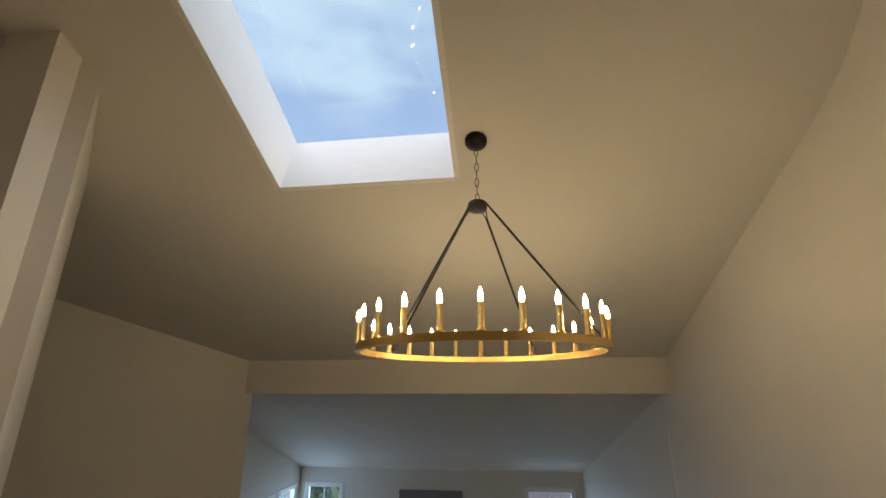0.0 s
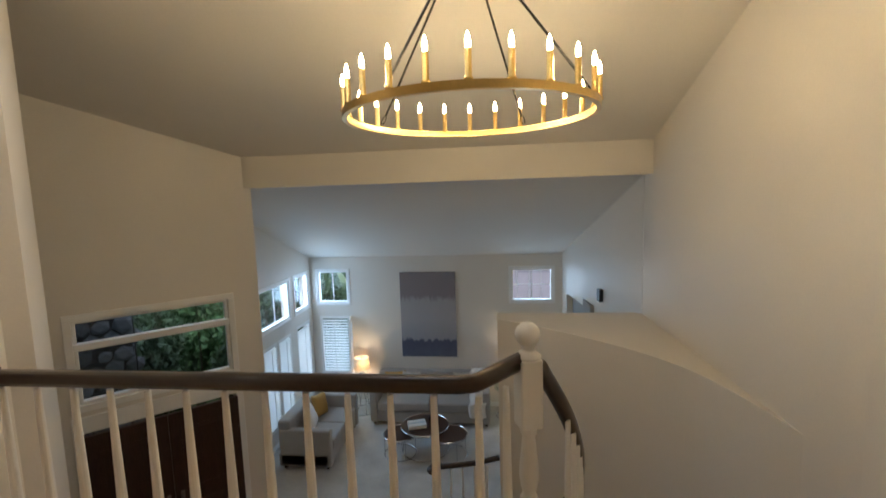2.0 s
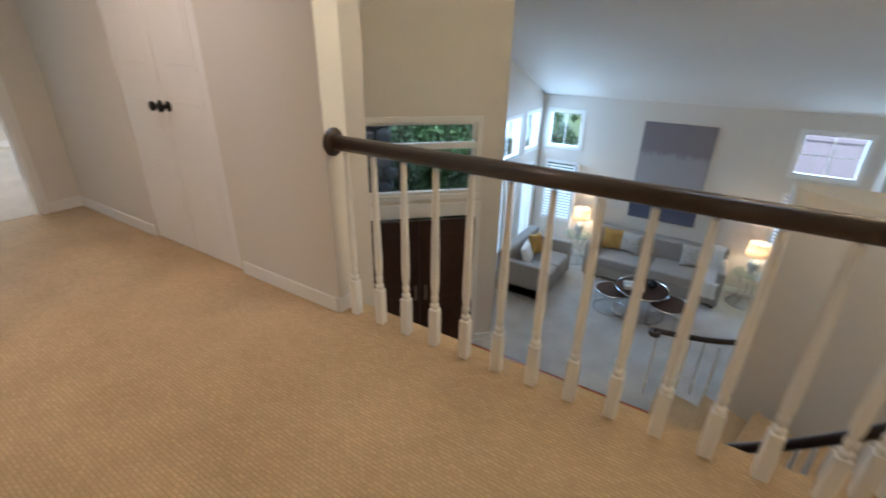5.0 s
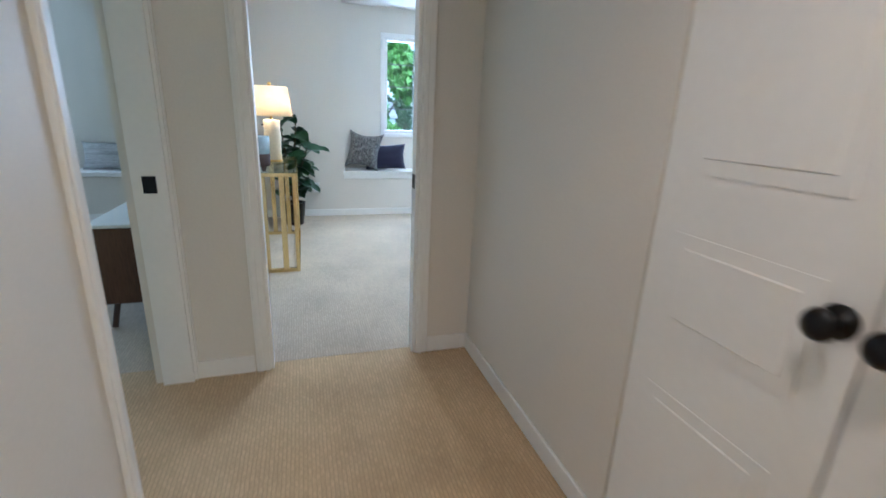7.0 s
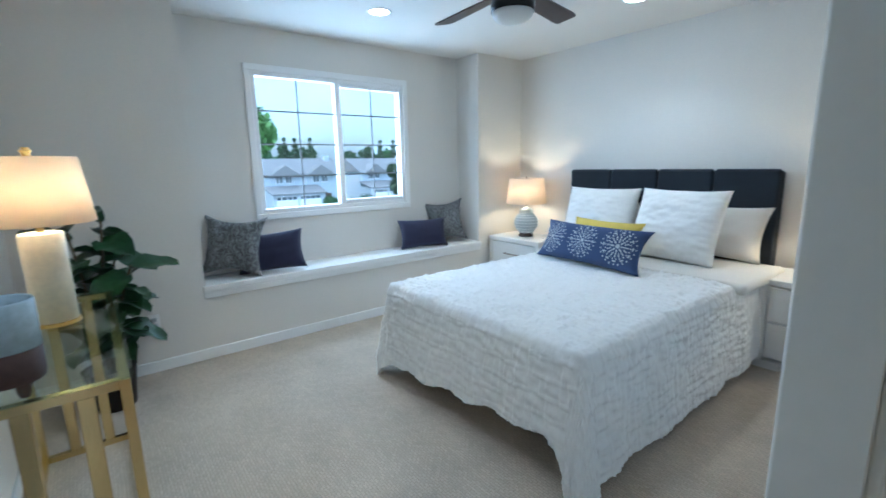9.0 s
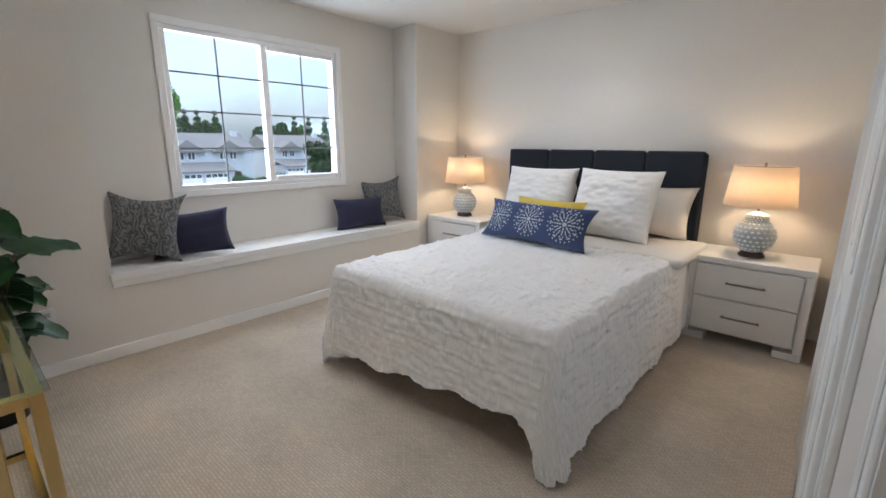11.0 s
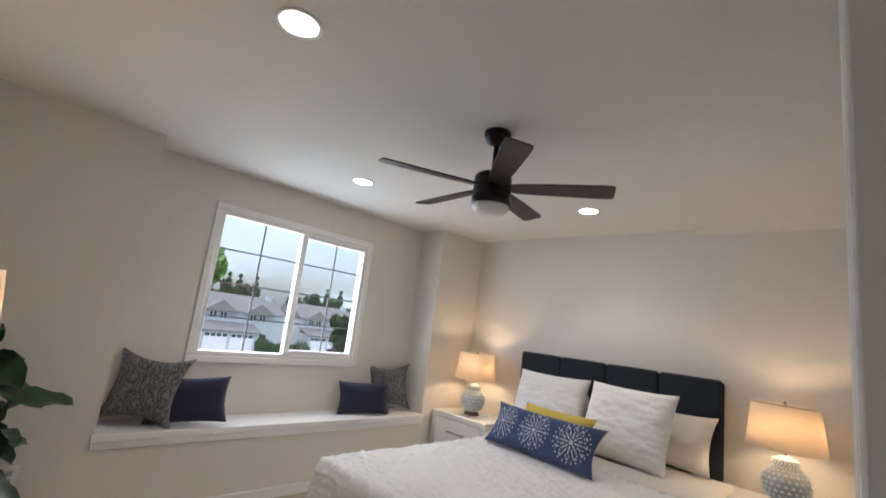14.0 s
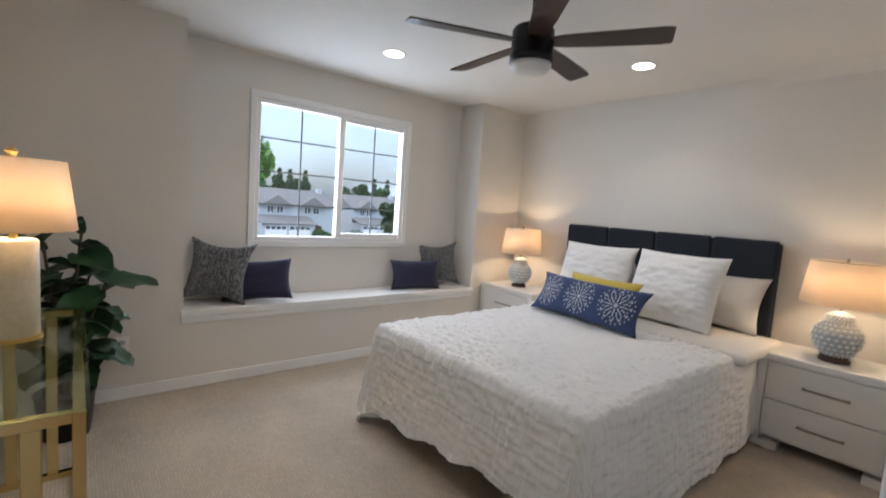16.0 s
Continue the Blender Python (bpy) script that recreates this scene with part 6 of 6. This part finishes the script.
def house(m, label, seed):
    """Two-storey house facing +x: lower garage wing with roof, upper storey with gables."""
    ob = thing("house", m, label, "house", "houses across the street")
    part("wall", box(-9, 0, -6, 6, 0, 5.2), SIDING, ob)
    part("garage_wall", box(0, 3.0, -6, 1.5, 0, 2.7), SIDING, ob)

    def gable(name, x0, x1, y0, y1, z0, zr, along):
        own = bmesh.new()
        o = 0.35
        if along == "y":
            xm = (x0 + x1) / 2
            p = [(x0 - o, y0 - o, z0), (xm, y0 - o, zr), (x1 + o, y0 - o, z0), (x0 - o, y1 + o, z0), (xm, y1 + o, zr), (x1 + o, y1 + o, z0)]
        else:
            ym = (y0 + y1) / 2
            p = [(x0, y0 - o, z0), (x0, ym, zr), (x0, y1 + o, z0), (x1 + o, y0 - o, z0), (x1 + o, ym, zr), (x1 + o, y1 + o, z0)]
        v = [own.verts.new(q) for q in p]
        own.faces.new((v[0], v[1], v[4], v[3]))
        own.faces.new((v[1], v[2], v[5], v[4]))
        own.faces.new((v[0], v[2], v[1]))
        own.faces.new((v[3], v[4], v[5]))
        own.faces.new((v[0], v[3], v[5], v[2]))
        bmesh.ops.recalc_face_normals(own, faces=own.faces)
        return part(name, own, ROOF, ob)
    gable("roof", -9, 0, -6, 6, 5.2, 7.6, "y")
    gable("roof", -2, 0.5, -5.2, -1.2, 5.0, 6.6, "x")
    gable("roof", -2, 0.5, 0.3, 4.3, 5.0, 6.6, "x")
    own = bmesh.new()
    v = [own.verts.new(q) for q in ((0, -6.3, 3.6), (0, 1.8, 3.6), (3.5, 1.8, 2.6), (3.5, -6.3, 2.6), (0, -6.3, 3.45), (0, 1.8, 3.45), (3.5, 1.8, 2.45), (3.5, -6.3, 2.45))]
    for f in ((0, 1, 2, 3), (7, 6, 5, 4), (0, 3, 7, 4), (1, 5, 6, 2), (3, 2, 6, 7), (0, 4, 5, 1)):
        own.faces.new([v[i] for i in f])
    bmesh.ops.recalc_face_normals(own, faces=own.faces)
    part("porch_roof", own, ROOF, ob)
    for y0, y1 in ((-5.6, -2.6), (-2.2, 0.9)):
        g = part("garage_door", box(3.0, 3.05, y0, y1, 0, 2.25, 0.01), GARAGE, ob, "white panelled garage door")
        for r in range(4):
            for c in range(4):
                w = (y1 - y0) / 4
                part("panel", box(3.05, 3.07, y0 + w * c + 0.08, y0 + w * (c + 1) - 0.08, 0.1 + 0.54 * r, 0.52 + 0.54 * r), DARKGLASS if r == 3 else GARAGE, g)
    for y in (-4.0, -2.6, 1.6, 3.0):
        wn_ = part("window", box(0.0, 0.06, y - 0.5, y + 0.5, 3.9, 5.0, 0.01), GARAGE, ob, "white framed window")
        for s in (-1, 1):
            part("pane", box(0.06, 0.075, y + s * 0.24 - 0.18, y + s * 0.24 + 0.18, 4.0, 4.9), DARKGLASS, wn_)
    part("chimney", box(-4.4, -3.6, 4.7, 5.5, 5, 8.0), SIDING, ob)
    part("front_door", box(0, 0.06, 3.0, 4.0, 0.1, 2.2, 0.01), DARKWOOD, ob)
    return ob


house(pose(-72, 26.8, FZ), "grey two-storey house with white garage doors", 1)
house(pose(-77, 44.5, FZ, 0, 0, 4), "grey two-storey house with white garage doors", 2)
house(pose(-72, 8.5, FZ), "grey two-storey house with white garage doors", 3)
for y0 in (20.9, 38.4, 2.6):
    setting(part("driveway", box(-69 if y0 < 30 else -74, -63, y0, y0 + 7.2, FZ, FZ + 0.10), CONCRETE), "pale concrete driveway", "driveway")


def car(m):
    ob = thing("car", m, "dark parked car in the driveway", "car")
    own = bmesh.new()
    sec = [(-2.2, 0.35, 0.75), (-2.1, 0.3, 0.95), (-1.3, 0.3, 1.0), (-0.7, 0.3, 1.48), (0.9, 0.3, 1.5), (1.7, 0.3, 1.02), (2.15, 0.3, 0.92), (2.2, 0.35, 0.6)]
    rows = []
    for x, z0, z1 in sec:
        wt = 0.85 if z1 < 1.2 else 0.68
        rows.append([own.verts.new((x, y, z)) for y, z in ((-0.88, z0), (-0.9, 0.75), (-wt, z1), (wt, z1), (0.9, 0.75), (0.88, z0))])
    for a, b in zip(rows, rows[1:]):
        for k in range(6):
            own.faces.new((a[k], b[k], b[(k + 1) % 6], a[(k + 1) % 6]))
    own.faces.new(rows[0])
    own.faces.new(rows[-1][::-1])
    bmesh.ops.recalc_face_normals(own, faces=own.faces)
    part("body", own, CARPAINT, ob)
    for x in (-1.4, 1.4):
        for y in (-0.8, 0.8):
            w = part("wheel", moved(lathe([(0.2, -0.1), (0.33, -0.1), (0.33, 0.1), (0.2, 0.1)], 18), Matrix.Rotation(radians(90), 4, "X")), TYRE, ob)
            w.location = (x, y, 0.33)
            part("rim", moved(lathe([(0.19, -0.11), (0.19, 0.11)], 14), Matrix.Rotation(radians(90), 4, "X")), CHROME, w)


car(pose(-66.0, 40.0, FZ + 0.10, 0, 0, 0))
car(pose(-66.4, 42.8, FZ + 0.10, 0, 0, 0))

# planting, stone pier and fences close to the living room and the entry
pier = thing("stone_pier", pose(-5.75, 5.75, GZ, 0, 0, 45), "rounded river-stone porch pier", "pier")
part("core", box(-0.42, 0.42, -0.42, 0.42, 0, 4.2), MORTAR, pier)
rng = random.Random(9)
sm = bmesh.new()
bmesh.ops.create_icosphere(sm, subdivisions=1, radius=1)
me = bpy.data.meshes.new("stone")
sm.to_mesh(me)
sm.free()
me.materials.append(STONE)
for side in range(2):
    for r in range(21):
        for c in range(4):
            o = new("stone", me)
            o.parent = pier
            u = -0.34 + 0.225 * c + (0.1 if r % 2 else 0) + rng.uniform(-.02, .02)
            z = 0.1 + 0.2 * r + rng.uniform(-.02, .02)
            p = Vector((u, -0.43, z)) if side == 0 else Vector((0.43, u, z))
            o.location = p
            sc = (rng.uniform(.095, .15), rng.uniform(.04, .065), rng.uniform(.08, .13))
            o.scale = sc if side == 0 else (sc[1], sc[0], sc[2])
            o.rotation_euler = (0, rng.uniform(-.4, .4) if side == 0 else 0, 0)
for i, (x, y, w, h) in enumerate(((-6.8, 7.6, 2.2, 3.6), (-7.6, 9.2, 2.6, 4.2), (-6.9, 10.6, 2.4, 3.2), (-8.8, 6.4, 2.4, 4.4), (-6.2, 6.9, 1.5, 3.0), (-5.4, 8.2, 1.3, 2.9), (-5.3, 9.6, 1.3, 2.7), (-10, 7.5, 3, 4.6),
                                  (-4.6, 10.6, 1.6, 2.9), (-3.2, 10.9, 1.6, 2.6), (-9.2, 3.9, 2.0, 3.4), (-7.9, 4.6, 1.4, 2.8), (-5.0, 11.2, 1.7, 3.3), (-5.9, 12.3, 2.0, 3.8), (-4.7, 7.6, 0.9, 2.3))):
    bush(x, y, GZ, w, h, FOLIAGE if i % 2 else FOLIAGE2, 60 + i, "dense green shrub outside the windows", 0.13, 800)
tree(-4.0, 13.5, 6.5, 2.4, FOLIAGE, 91, "leafy tree behind the garden wall", 0.22, 600, 0.35)
tree(-8.5, 12.5, 7.5, 2.6, FOLIAGE, 92, "leafy tree behind the garden wall", 0.22, 600, 0.3)


def fence(x0, x1, y, h, label):
    ob = thing("fence", pose(x0, y, GZ), label, "fence")
    n = int((x1 - x0) / 0.30)
    first = None
    for i in range(n):
        if first is None:
            b = part("board", box(0, 0.292, 0, 0.02, 0, h, 0.003), FENCE, ob)
            first = b.data
        else:
            b = new("board", first)
            b.parent = ob
        b.location = (i * 0.30, 0, 0)
    part("cap", box(0, x1 - x0, -0.03, 0.05, h, h + 0.05, 0.004), FENCE, ob)
    part("rail", box(0, x1 - x0, -0.03, 0.0, h - 0.45, h - 0.36, 0.004), FENCE, ob)


fence(-3.5, 6.0, 11.6, 3.05, "tall grey-lilac board fence")
